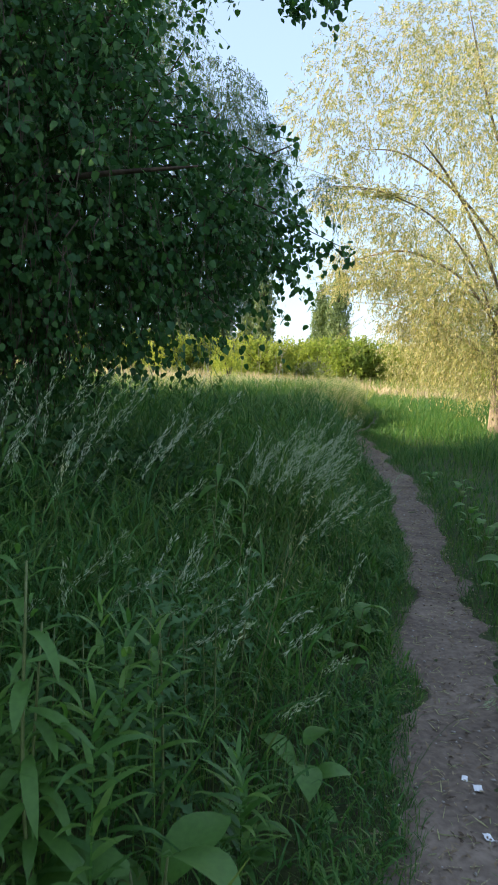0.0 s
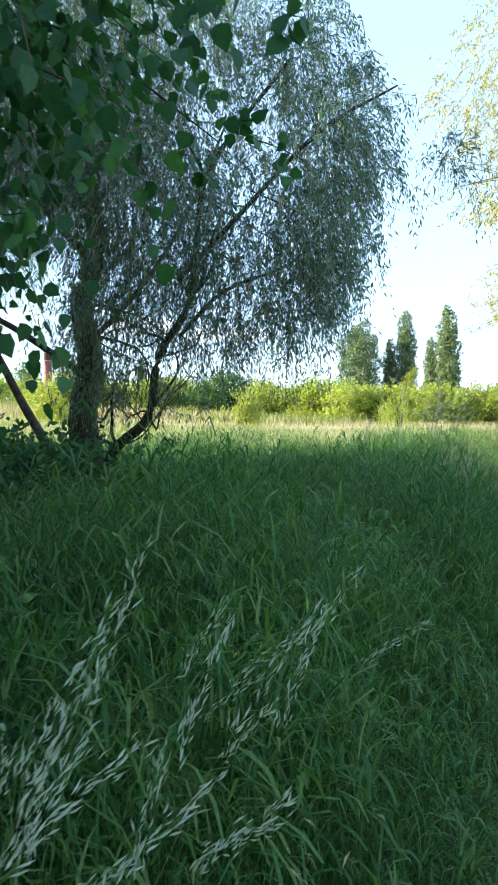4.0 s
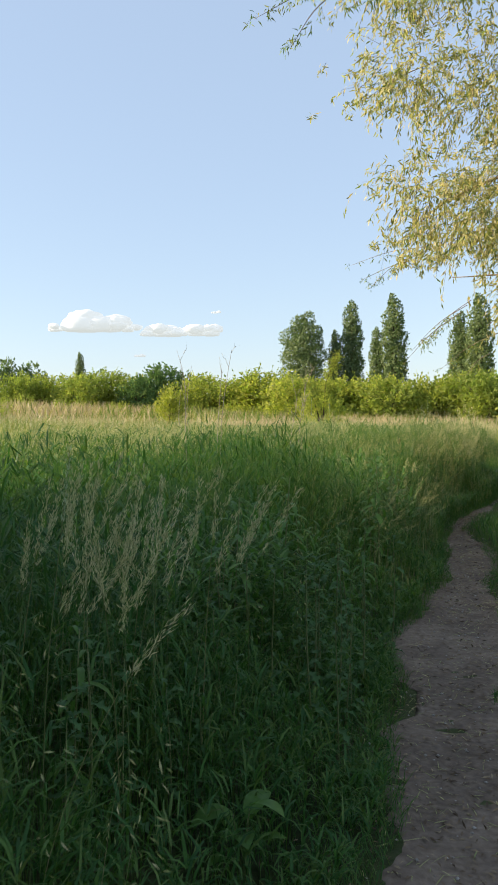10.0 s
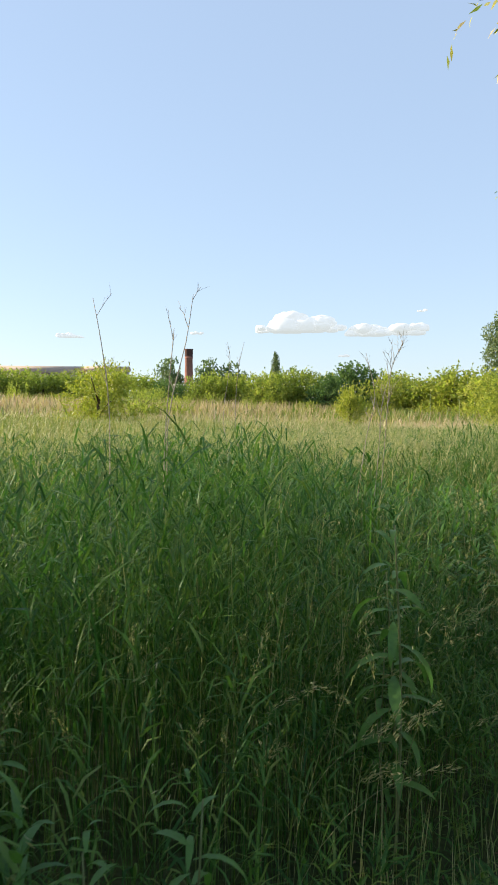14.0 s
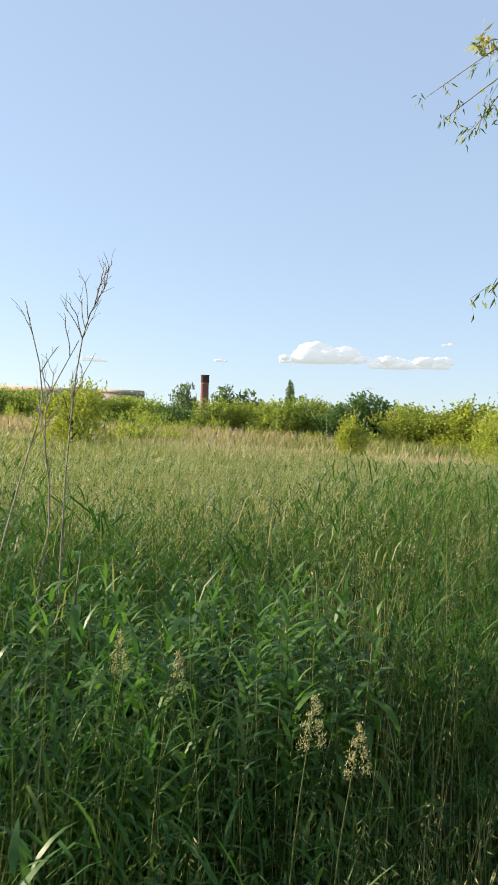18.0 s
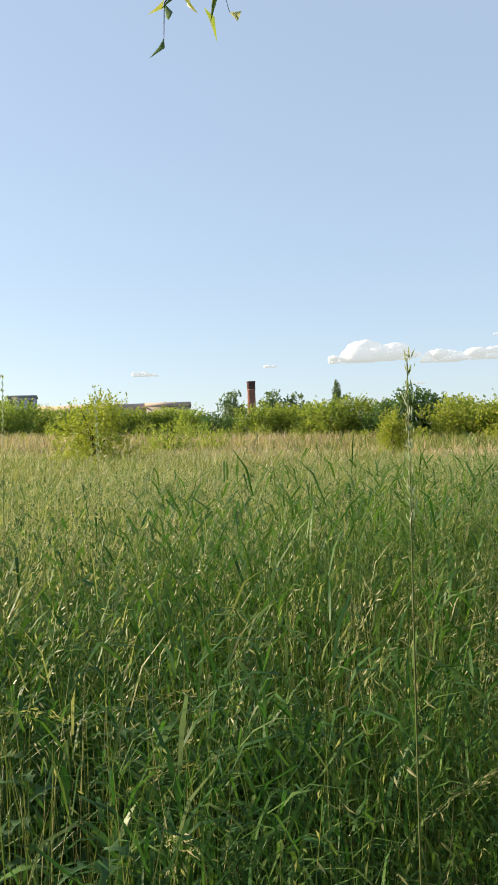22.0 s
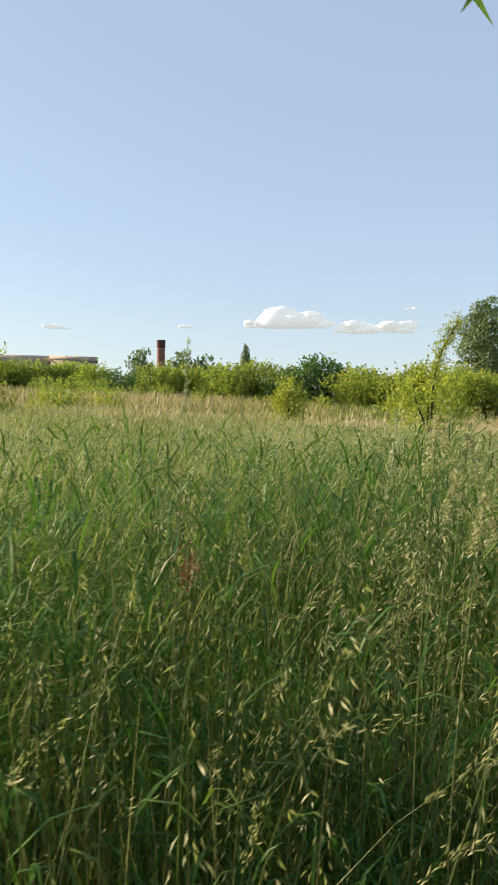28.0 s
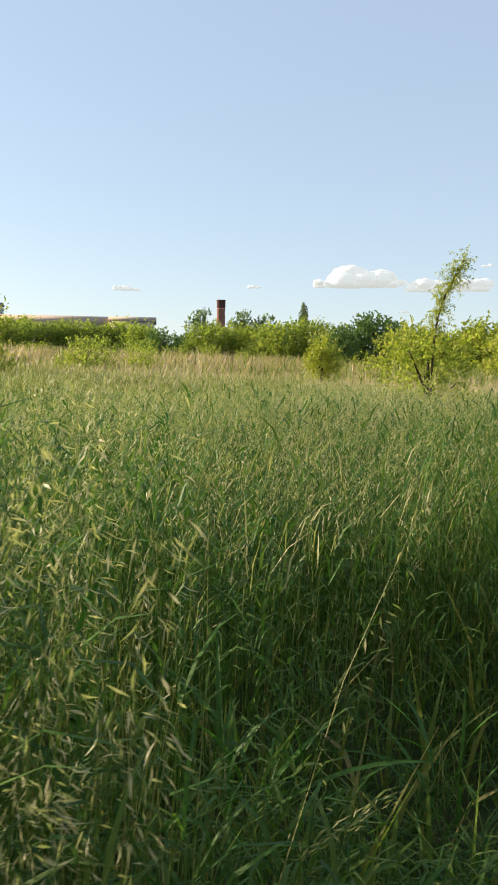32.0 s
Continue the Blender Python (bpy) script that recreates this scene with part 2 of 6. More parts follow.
M_UMBEL = leafy("cream_flower_cluster", [(0.55, 0.55, 0.25), (0.65, 0.63, 0.32), (0.7, 0.68, 0.4)], 0.3, 0.6)
M_RUSTY = leafy("rusty_dock_seed", [(0.28, 0.07, 0.04), (0.36, 0.11, 0.06), (0.30, 0.14, 0.08)], 0.25, 0.6)


def cloudy():
    """Far sunlit cloud: white, with emission standing in for light scattered inside it."""
    m, nt, bsdf, out = nodes_of("cloud_white_emissive")
    bsdf.inputs["Base Color"].default_value = (0.36, 0.36, 0.36, 1)
    bsdf.inputs["Roughness"].default_value = 1
    bsdf.inputs["Specular IOR Level"].default_value = 0
    # added glow that lifts the self-shadowed spots between the billows
    bsdf.inputs["Emission Color"].default_value = (0.84, 0.92, 1.0, 1)
    bsdf.inputs["Emission Strength"].default_value = 0.36
    return m


M_CLOUD = cloudy()


# ---- mesh helpers ----
rng = np.random.default_rng(7)


def tri_mesh(name, verts, tris, mat, smooth=False):
    me = bpy.data.meshes.new(name)
    v, f = np.asarray(verts, np.float32), np.asarray(tris, np.int32)
    me.vertices.add(len(v))
    me.vertices.foreach_set("co", v.ravel())
    me.loops.add(f.size)
    me.loops.foreach_set("vertex_index", f.ravel())
    me.polygons.add(len(f))
    me.polygons.foreach_set("loop_start", np.arange(0, f.size, 3, dtype=np.int32))
    me.polygons.foreach_set("loop_total", np.full(len(f), 3, np.int32))
    if smooth:
        me.polygons.foreach_set("use_smooth", np.ones(len(f), bool))
    me.update(calc_edges=True)
    me.materials.append(mat)
    return me


def part(name, mesh, parent=None, label=""):
    ob = new(name, mesh)
    if parent:
        ob.parent = parent
    if label:
        tagged(ob, label)
    return ob


def thing(name, x, y, z, label, category, group="", turn=0.0):
    ob = new(name)
    ob.empty_display_size = 0.2
    ob.matrix_basis = pose(x, y, z, 0, 0, turn)
    return tagged(ob, label, category, group)


def merge(pieces):
    """One vertex and triangle array out of several."""
    vs, fs, k = [], [], 0
    for v, f in pieces:
        vs.append(v)
        fs.append(f + k)
        k += len(v)
    return np.concatenate(vs), np.concatenate(fs)


def smooth_line(pts, n):
    """A round curve through the given points (Catmull-Rom), n steps a span."""
    p = np.asarray(pts, float)
    p = np.vstack([2 * p[0] - p[1], p, 2 * p[-1] - p[-2]])
    t = np.linspace(0, 1, n, endpoint=False)[:, None]
    out = []
    for i in range(1, len(p) - 2):
        a, b, c, d = p[i - 1], p[i], p[i + 1], p[i + 2]
        out.append(0.5 * (2 * b + (c - a) * t + (2 * a - 5 * b + 4 * c - d) * t ** 2 + (3 * b - a - 3 * c + d) * t ** 3))
    return np.vstack(out + [p[-2:-1]])


def tube(pts, r0, r1, sides=7, steps=4, wobble=0.0):
    """A tapered, slightly knotty round limb along the points."""
    c = smooth_line(pts, steps)
    n = len(c)
    tang = np.gradient(c, axis=0)
    tang /= np.linalg.norm(tang, axis=1)[:, None] + 1e-9
    ref = np.where(np.abs(tang[:, 2:3]) > 0.9, np.array([[1.0, 0, 0]]), np.array([[0, 0, 1.0]]))
    u = np.cross(tang, ref)
    u /= np.linalg.norm(u, axis=1)[:, None]
    w = np.cross(tang, u)
    s = np.linspace(0, 1, n)
    r = r0 * (1 - s) ** 0.8 + r1 * s ** 0.8
    r = r * (1 + wobble * rng.uniform(-1, 1, n))
    a = np.arange(sides) * 2 * np.pi / sides
    v = c[:, None] + (u[:, None] * np.cos(a)[None, :, None] + w[:, None] * np.sin(a)[None, :, None]) * r[:, None, None]
    v = v.reshape(-1, 3)
    i = np.arange(n - 1)[:, None] * sides + np.arange(sides)[None]
    j = np.arange(n - 1)[:, None] * sides + (np.arange(sides)[None] + 1) % sides
    f = np.concatenate([np.stack([i, j, j + sides], -1).reshape(-1, 3), np.stack([i, j + sides, i + sides], -1).reshape(-1, 3)])
    k = len(v)
    v = np.vstack([v, c[-1:]])
    e = np.arange(sides) + (n - 1) * sides
    f = np.vstack([f, np.stack([e, np.roll(e, -1), np.full(sides, k)], -1)])
    return v, f


def blades(base, h, w, az, lean, curl, segs=3, twist=None):
    """Grass blades: tapering strips that rise, lean and bow over. az: the way they lean."""
    n = len(base)
    t = (np.arange(segs) + 0.5) / segs
    th = lean[:, None] + curl[:, None] * t[None] ** 1.5
    st = (h / segs)[:, None]
    hor = np.concatenate([np.zeros((n, 1)), np.cumsum(np.sin(th) * st, 1)], 1)
    up = np.concatenate([np.zeros((n, 1)), np.cumsum(np.cos(th) * st, 1)], 1)
    ca, sa = np.cos(az)[:, None], np.sin(az)[:, None]
    c = np.stack([base[:, 0:1] + ca * hor, base[:, 1:2] + sa * hor, base[:, 2:3] + up], -1)
    tw = az + np.pi / 2 + (rng.uniform(-0.9, 0.9, n) if twist is None else twist)
    side = np.stack([np.cos(tw), np.sin(tw), rng.uniform(-0.25, 0.25, n)], -1)
    tt = np.arange(segs + 1) / segs
    wid = w[:, None] * np.minimum(1, 0.55 + 1.6 * tt) * (1 - tt ** 2.2)
    L = c[:, :segs] - side[:, None] * wid[:, :segs, None] / 2
    R = c[:, :segs] + side[:, None] * wid[:, :segs, None] / 2
    v = np.concatenate([np.stack([L, R], 2).reshape(n, -1, 3), c[:, segs:]], 1)
    per = 2 * segs + 1
    one = []
    for i in range(segs - 1):
        a = 2 * i
        one += [(a, a + 1, a + 3), (a, a + 3, a + 2)]
    one.append((2 * segs - 2, 2 * segs - 1, 2 * segs))
    f = (np.arange(n)[:, None, None] * per + np.array(one)[None]).reshape(-1, 3)
    return v.reshape(-1, 3), f


def unit(v):
    return v / (np.linalg.norm(v, axis=-1, keepdims=True) + 1e-9)


LANCE = (np.array([[0, 0, 0], [0.35, 0.5, 0.10], [0.4, 0, -0.02], [0.35, -0.5, 0.10], [1, 0, -0.12]]),
         np.array([(0, 2, 1), (0, 3, 2), (1, 2, 4), (2, 3, 4)]))
KITE = (np.array([[0, 0, 0], [0.45, 0.5, 0.06], [0.45, -0.5, 0.06], [1, 0, -0.06]]), np.array([(0, 2, 1), (1, 2, 3)]))
HEART = (np.array([[0, 0, 0], [0.12, 0.44, 0.06], [0.58, 0.42, 0.03], [1.05, 0, -0.1], [0.58, -0.42, 0.03], [0.12, -0.44, 0.06]]),
         np.array([(0, 1, 2), (0, 2, 3), (0, 3, 4), (0, 4, 5)]))


def leaves(p, d, length, width, shape=KITE, normal=None):
    """Leaves of one shape at the points p, that point along d."""
    n = len(p)
    d = unit(d)
    nrm = rng.normal(size=(n, 3)) if normal is None else normal + rng.normal(size=(n, 3)) * 0.35
    s = unit(np.cross(nrm, d))
    up = np.cross(d, s)
    v0, f0 = shape
    L, W = np.broadcast_to(length, n)[:, None, None], np.broadcast_to(width, n)[:, None, None]
    v = p[:, None] + d[:, None] * v0[None, :, 0:1] * L + s[:, None] * v0[None, :, 1:2] * W + up[:, None] * v0[None, :, 2:3] * L
    f = (np.arange(n)[:, None, None] * len(v0) + f0[None]).reshape(-1, 3)
    return v.reshape(-1, 3), f


def in_lump(n, c, r):
    """Random points in a lumpy ball or ellipsoid, denser towards its skin."""
    q = unit(rng.normal(size=(n, 3))) * (rng.uniform(0, 1, (n, 1)) ** 0.45)
    return np.asarray(c) + q * np.asarray(r)


# ---- ground ----
def path_x(y):
    return np.interp(y, [-40, 0, 2.6, 4, 5.5, 7.5, 10, 12.5, 14.5, 16.5, 19, 20, 21, 22, 23, 24.5, 25.5, 26.5, 33, 60],
                     [-4, 0.08, 0.38, 0.51, 0.53, 0.56, 0.52, 0.36, 0.08, 0.0, -0.10, -0.26, -0.40, -0.34, -0.20, -0.03, 0.04, 0.10, 0.3, 1.0])


def path_half(y):
    w = np.interp(y, [0, 8, 11, 13, 16, 18.5, 21, 24], [0.31, 0.27, 0.32, 0.38, 0.38, 0.28, 0.19, 0.16])
    return w * (1 + 0.16 * np.sin(y * 1.7) + 0.12 * np.sin(y * 4.1 + 1))


def ground_z(x, y):
    s = np.clip(-x - 3, 0, 120)
    z = 0.045 * s * s / (s + 6)
    near = np.clip(1 - np.hypot(x, y - 14) / 60, 0, 1)
    return z + near * 0.03 * (np.sin(x * 1.3 + 0.4 * y) * np.sin(0.9 * y + 1) - 0.3) - 0.035 * np.exp(-((x - path_x(y)) / 0.35) ** 2) * near


def build_ground():
    g = np.concatenate([-np.geomspace(2500, 12, 30), np.arange(-11.5, 6.1, 0.25), np.geomspace(6.6, 2500, 30)])
    h = np.concatenate([-np.geomspace(2500, 4, 24), np.arange(-3.6, 36, 0.3), np.geomspace(37, 3500, 34)])
    X, Y = np.meshgrid(g, h, indexing="ij")
    v = np.stack([X, Y, ground_z(X, Y)], -1).reshape(-1, 3)
    nx, ny = len(g), len(h)
    a = (np.arange(nx - 1)[:, None] * ny + np.arange(ny - 1)[None]).ravel()
    f = np.concatenate([np.stack([a, a + ny, a + ny + 1], -1), np.stack([a, a + ny + 1, a + 1], -1)])
    ob = new("ground", tri_mesh("ground", v, f, M_SOIL, True))
    tagged(ob, "dark meadow soil with plant litter, rising gently to the field's far side", "ground", kind="structure")
    # the trodden path: a thin worn sheet with frayed edges
    ys = np.arange(-3, 24, 0.07)
    k = np.linspace(-1, 1, 9)
    fray_l, fray_r = [np.convolve(0.16 * rng.normal(size=len(ys)), np.ones(7) / 7, 'same') for _ in range(2)]
    half = path_half(ys)
    off = k[None] * half[:, None] + np.where(k < 0, -1, 1)[None] * np.abs(k)[None] ** 3 * np.where(k[None] < 0, fray_l[:, None], fray_r[:, None])
    X = path_x(ys)[:, None] + off
    Y = np.repeat(ys[:, None], 9, 1)
    Z = ground_z(X, Y) + 0.018 * (1 - np.abs(k)[None] ** 4) - 0.004 + 0.006 * rng.normal(size=X.shape) * (np.abs(k)[None] < 0.9)
    v = np.stack([X, Y, Z], -1).reshape(-1, 3)
    a = (np.arange(len(ys) - 1)[:, None] * 9 + np.arange(8)[None]).ravel()
    f = np.concatenate([np.stack([a, a + 1, a + 10], -1), np.stack([a, a + 10, a + 9], -1)])
    ob = new("footpath", tri_mesh("footpath", v, f, M_PATH, True))
    tagged(ob, "narrow trodden earth footpath with frayed grassy edges", "path", kind="structure")


build_ground()

# ---- grass ----
def scatter(n, x0, x1, y0, y1):
    x, y = rng.uniform(x0, x1, n), rng.uniform(y0, y1, n)
    return x, y


def clumpy(x, y, scale, seed):
    """A smooth random field between 0 and 1, for tufts and drifts."""
    r = np.random.default_rng(seed)
    out = np.zeros_like(x)
    for k in range(7):
        a, p = r.uniform(0, 2 * np.pi, 2)
        f = scale * r.uniform(0.5, 1.8)
        out += np.sin((x * np.cos(a) + y * np.sin(a)) * f + p)
    return np.clip(0.5 + out / 7 * 1.1, 0, 1)


def left_of_path(x, y):
    """Metres from the path's left edge into the meadow."""
    return path_x(y) - path_half(y) - x


def stuff(name, pieces, mat, label, category="grass"):
    v, f = merge(pieces)
    ob = new(name, tri_mesh(name, v, f, mat))
    return tagged(ob, label, category, kind="stuff")


def grass_height(x, y):
    d = left_of_path(x, y)
    rise = 0.12 + 1.06 * np.clip((d - 0.12) / 0.9, 0, 1) ** 1.1
    rise = np.where(y > 19.5, np.maximum(rise, 0.26 + 0.94 * np.clip((d - 0.25) / 0.7, 0, 1)), rise)
    rise = np.where(y > 24.5, np.maximum(rise, 0.34 + 0.86 * np.clip((d - 0.1) / 0.6, 0, 1)), rise)
    rise = np.where((y > 5.0) & (y < 10.5), np.maximum(rise, 0.20 + 0.98 * np.clip((d - 0.1) / 0.65, 0, 1)), rise)
    hollow = np.clip(1.3 - np.hypot((x + 0.80) / 0.62, (y - 28.9) / 1.3), 0, 1)
    return rise * (0.80 + 0.36 * clumpy(x, y, 1.6, 3)) * (1 - 0.85 * hollow)


# where tall leafy weeds crowd the grass out: x, y, height
GOLD_AT = [(-2.40, 20.1, 0.9), (-2.28, 20.25, 0.9), (-0.66, 1.60, 1.05), (-0.80, 1.42, 1.02), (-0.63, 8.03, 1.0), (-1.0, 8.5, 1.08), (-0.84, 8.1, 1.0), (-1.1, 8.2, 1.02), (-1.03, 14.1, 1.05), (-0.83, 14.0, 1.03), (-0.98, 15.1, 1.08), (-0.94, 14.9, 1.0),
           (-0.62, 15.76, 0.76), (-1.29, 15.8, 1.0), (-1.26, 15.4, 1.0), (-0.60, 15.3, 0.62), (-0.75, 17.0, 1.1), (-1.58, 18.3, 0.95), (-2.1, 20.3, 1.1), (-2.04, 20.5, 1.0),
           (-1.88, 20.8, 0.95), (-1.55, 20.9, 0.9), (-1.22, 20.8, 0.86), (-1.83, 20.2, 1.07), (-1.45, 20.7, 0.9), (-1.3, 20.5, 0.85), (-1.71, 21.4, 0.95), (-1.66, 21.7, 0.94), (-0.78, 4.2, 1.15), (-0.6, 4.0, 1.12), (-0.75, 7.7, 0.95), (-1.3, 8.6, 1.05)]


# larger weed thickets: x from, to, y from, to, height, stems
THICKETS = [(-1.9, -0.85, 13.4, 15.6, 0.98, 120), (-2.9, -1.3, 19.9, 21.3, 1.0, 130), (-1.3, -0.75, 18.6, 19.4, 0.92, 16), (-1.3, -0.5, 7.8, 8.9, 0.9, 45), (-1.1, -0.5, 1.3, 2.2, 0.85, 14), (-0.95, -0.25, 1.9, 3.0, 0.5, 4), (-3.0, -1.7, 21.7, 23.0, 0.8, 60)]


def weedy(x, y):
    """0 in open grass, 1 in the middle of a weed clump."""
    d = np.full_like(x, 9.0)
    for gx, gy, _ in GOLD_AT:
        d = np.minimum(d, np.hypot(x - gx, y - gy))
    w = np.clip(1.25 - d / 0.36, 0, 1)
    for x0, x1, y0, y1, _, _ in THICKETS:
        w = np.maximum(w, np.where((x > x0) & (x < x1) & (y > y0) & (y < y1), 0.3, 0))
    return w


def sward(x, y, h, reps, width, lo, near, mat, name, label):
    """Upright culms whose leaf blades spring out mostly from the upper half and arch over; near: blades with more bends."""
    n = len(x)
    base = np.stack([x, y, ground_z(x, y)], -1)
    az = rng.uniform(0, 2 * np.pi, n)
    lean = rng.uniform(0.0, 0.14, n)
    culms = blades(base, h, rng.uniform(0.3, 0.6, n) * width, az, lean, rng.uniform(0.02, 0.45, n), 3 if near else 2)
    k = np.repeat(np.arange(n), reps)
    m = n * reps
    f = lo + (0.98 - lo) * rng.uniform(0, 1, m) ** 0.85
    p = base[k] + np.stack([np.cos(az[k]) * np.sin(lean[k]) * h[k] * f, np.sin(az[k]) * np.sin(lean[k]) * h[k] * f, h[k] * f], -1)
    size = rng.uniform(0.10, 0.27, m) * (0.45 + 0.6 * np.clip(h[k], 0.1, 1.1))
    lv = blades(p, size, width * rng.uniform(0.6, 1.5, m), rng.uniform(0, 6.3, m), rng.uniform(0.2, 0.8, m), rng.uniform(0.8, 3.0, m), 3 if near else 2)
    stuff(name, [culms, lv], mat, label)


def near_meadow():
    """The tall sward beside the path, fine at the edge and coarser further in."""
    n = 72000
    y = rng.uniform(0.9, 33.5, n)
    x = path_x(y) - path_half(y) - 3.4 * rng.uniform(0, 1, n) ** 1.25
    d = left_of_path(x, y)
    thin = np.where((y > 17.0) & (y < 26.5), np.where(d < 0.45, 0.6, np.where(d < 1.2, 1.3, 1.0)), 1.0)
    keep = (d > 0.0) & (rng.uniform(size=n) < thin * (0.18 + 0.82 * clumpy(x, y, 4.5, 5)) * (1 - 0.55 * weedy(x, y)))
    x, y, d = x[keep], y[keep], d[keep]
    h = grass_height(x, y) * rng.uniform(0.62, 1.1, len(x)) * (1 - 0.4 * weedy(x, y))
    ripe = (y + 0.8 * d + rng.normal(0, 0.8, len(x)) > 24.0) & (rng.uniform(size=len(x)) < 0.3 + 0.6 * clumpy(x, y, 1.2, 17))
    for sel, reps, width, near, mat, nm, lab in ((~ripe & (d < 1.5), 5, 0.0085, True, M_GRASS, "meadow_grass", "tall tangled green meadow grass along the footpath"),
                                                 (~ripe & (d >= 1.5), 4, 0.0115, False, M_GRASS, "deep_meadow_grass", "tall dense green grass further into the meadow"),
                                                 (ripe, 3, 0.0085, True, M_MID, "ripening_grass", "tall yellow-green ripening grass beside the path")):
        sward(x[sel], y[sel], h[sel], reps, width, 0.42, near, mat, nm, lab)
    # pale culms standing bare between the leaves
    r4 = np.random.default_rng(91)
    n = 13000
    y = r4.uniform(16.5, 33.0, n)
    x = path_x(y) - path_half(y) - 0.06 - 1.6 * r4.uniform(0, 1, n) ** 1.7
    d = left_of_path(x, y)
    keep = (d > 0.05) & (r4.uniform(size=n) < (0.1 + 0.9 * clumpy(x, y, 2.4, 61)) * np.clip((y - 15.5) / 6, 0.3, 1)) & (np.hypot((x + 0.80) / 0.7, (y - 28.9) / 1.4) > 1)
    x, y = x[keep], y[keep]
    n = len(x)
    base = np.stack([x, y, ground_z(x, y)], -1)
    stuff("ripening_culms", [blades(base, (0.12 + grass_height(x, y)) * r4.uniform(0.7, 1.05, n), r4.uniform(0.003, 0.0058, n), r4.uniform(0, 6.3, n), r4.uniform(0, 0.16, n), r4.uniform(0.02, 0.3, n), 3)], M_CULM,
          "bare pale yellow-green grass culms at the path's edge")
    # short lawn-like fringe hugging the path on both sides
    n = 40000
    y = rng.uniform(0.8, 30, n)
    side = rng.uniform(size=n) < 0.55
    off = np.abs(rng.normal(0, 0.17, n)) - 0.09
    x = np.where(side, path_x(y) - path_half(y) - off, path_x(y) + path_half(y) + 0.05 + off * 1.6)
    base = np.stack([x, y, ground_z(x, y)], -1)
    h = rng.uniform(0.05, 0.20, n) * (0.6 + np.clip(off, 0, 0.5) * 2)
    stuff("path_fringe_grass", [blades(base, h, rng.uniform(0.003, 0.006, n), rng.uniform(0, 6.3, n), rng.uniform(0.1, 0.7, n), rng.uniform(0.2, 1.4, n), 2)], M_GRASS,
          "short trampled grass fringe at the footpath's edges")


def weed_thickets():
    """Crowded upright weeds: a thin stem each, and narrow leaves that arch out all round it, up to a tufted tip."""
    xs, ys, hs = [], [], []
    for x0, x1, y0, y1, hh, count in THICKETS:
        a, b = rng.uniform(x0, x1, count), rng.uniform(y0, y1, count)
        xs.append(a)
        ys.append(b)
        hs.append(hh * rng.uniform(0.72, 1.04, count) * np.clip(0.55 + left_of_path(a, b) * 0.9, 0.5, 1))
    x, y, h = np.concatenate(xs), np.concatenate(ys), np.concatenate(hs)
    ok = left_of_path(x, y) > 0.06
    x, y, h = x[ok], y[ok], h[ok]
    n = len(x)
    base = np.stack([x, y, ground_z(x, y)], -1)
    az, lean = rng.uniform(0, 6.3, n), rng.uniform(0, 0.10, n)
    stems = blades(base, h * 1.02, np.full(n, 0.007), az, lean, np.full(n, 0.03), 2)
    per = 26
    k = np.repeat(np.arange(n), per)
    f = np.tile(np.linspace(0.46, 1.0, per), n)
    p = base[k] + np.stack([np.cos(az[k]) * np.sin(lean[k]) * h[k] * f, np.sin(az[k]) * np.sin(lean[k]) * h[k] * f, h[k] * f], -1)
    turn = np.tile(np.arange(per) * 2.4, n) + rng.uniform(-0.4, 0.4, n * per) + k
    top = np.clip((f - 0.88) / 0.12, 0, 1)
    lv = blades(p, rng.uniform(0.10, 0.17, n * per) * (1 - 0.35 * top), rng.uniform(0.017, 0.027, n * per) * (1 - 0.3 * top), turn, 0.95 - 0.55 * top + rng.normal(0, 0.12, n * per), rng.uniform(0.5, 1.3, n * per), 4, np.zeros(n * per))
    stuff("weed_thicket", [stems, lv], M_WEED, "thicket of leafy narrow-leaved green weeds beside the path", "weeds")


def plumes(x, y, tall, az, curl, head, per, mat, name, label):
    """Bowing stalks that end in narrow feathery heads."""
    n = len(x)
    base = np.stack([x, y, ground_z(x, y)], -1)
    lean = rng.uniform(0.0, 0.12, n)
    segs = 8
    sv, sf = blades(base, tall, np.full(n, 0.0035), az, lean, curl, segs)
    stuff(name + "_stalks", [(sv, sf)], M_STEM, "thin bowing grass stalks")
    c = sv.reshape(n, -1, 3)
    mid = np.concatenate([(c[:, 0:2 * segs:2] + c[:, 1:2 * segs:2]) / 2, c[:, -1:]], 1)
    s = (1 - head * rng.uniform(0, 1, (n, per))) * segs
    i = np.clip(s.astype(int), 0, segs - 1)
    w = (s - i)[..., None]
    r = np.arange(n)[:, None]
    p = mid[r, i] * (1 - w) + mid[r, i + 1] * w
    d = unit(mid[r, i + 1] - mid[r, i]) + rng.normal(size=p.shape) * 0.22
    p = p + rng.normal(size=p.shape) * 0.006
    stuff(name + "_heads", [leaves(p.reshape(-1, 3), d.reshape(-1, 3), rng.uniform(0.014, 0.028, n * per), 0.0035, KITE)], mat, label)


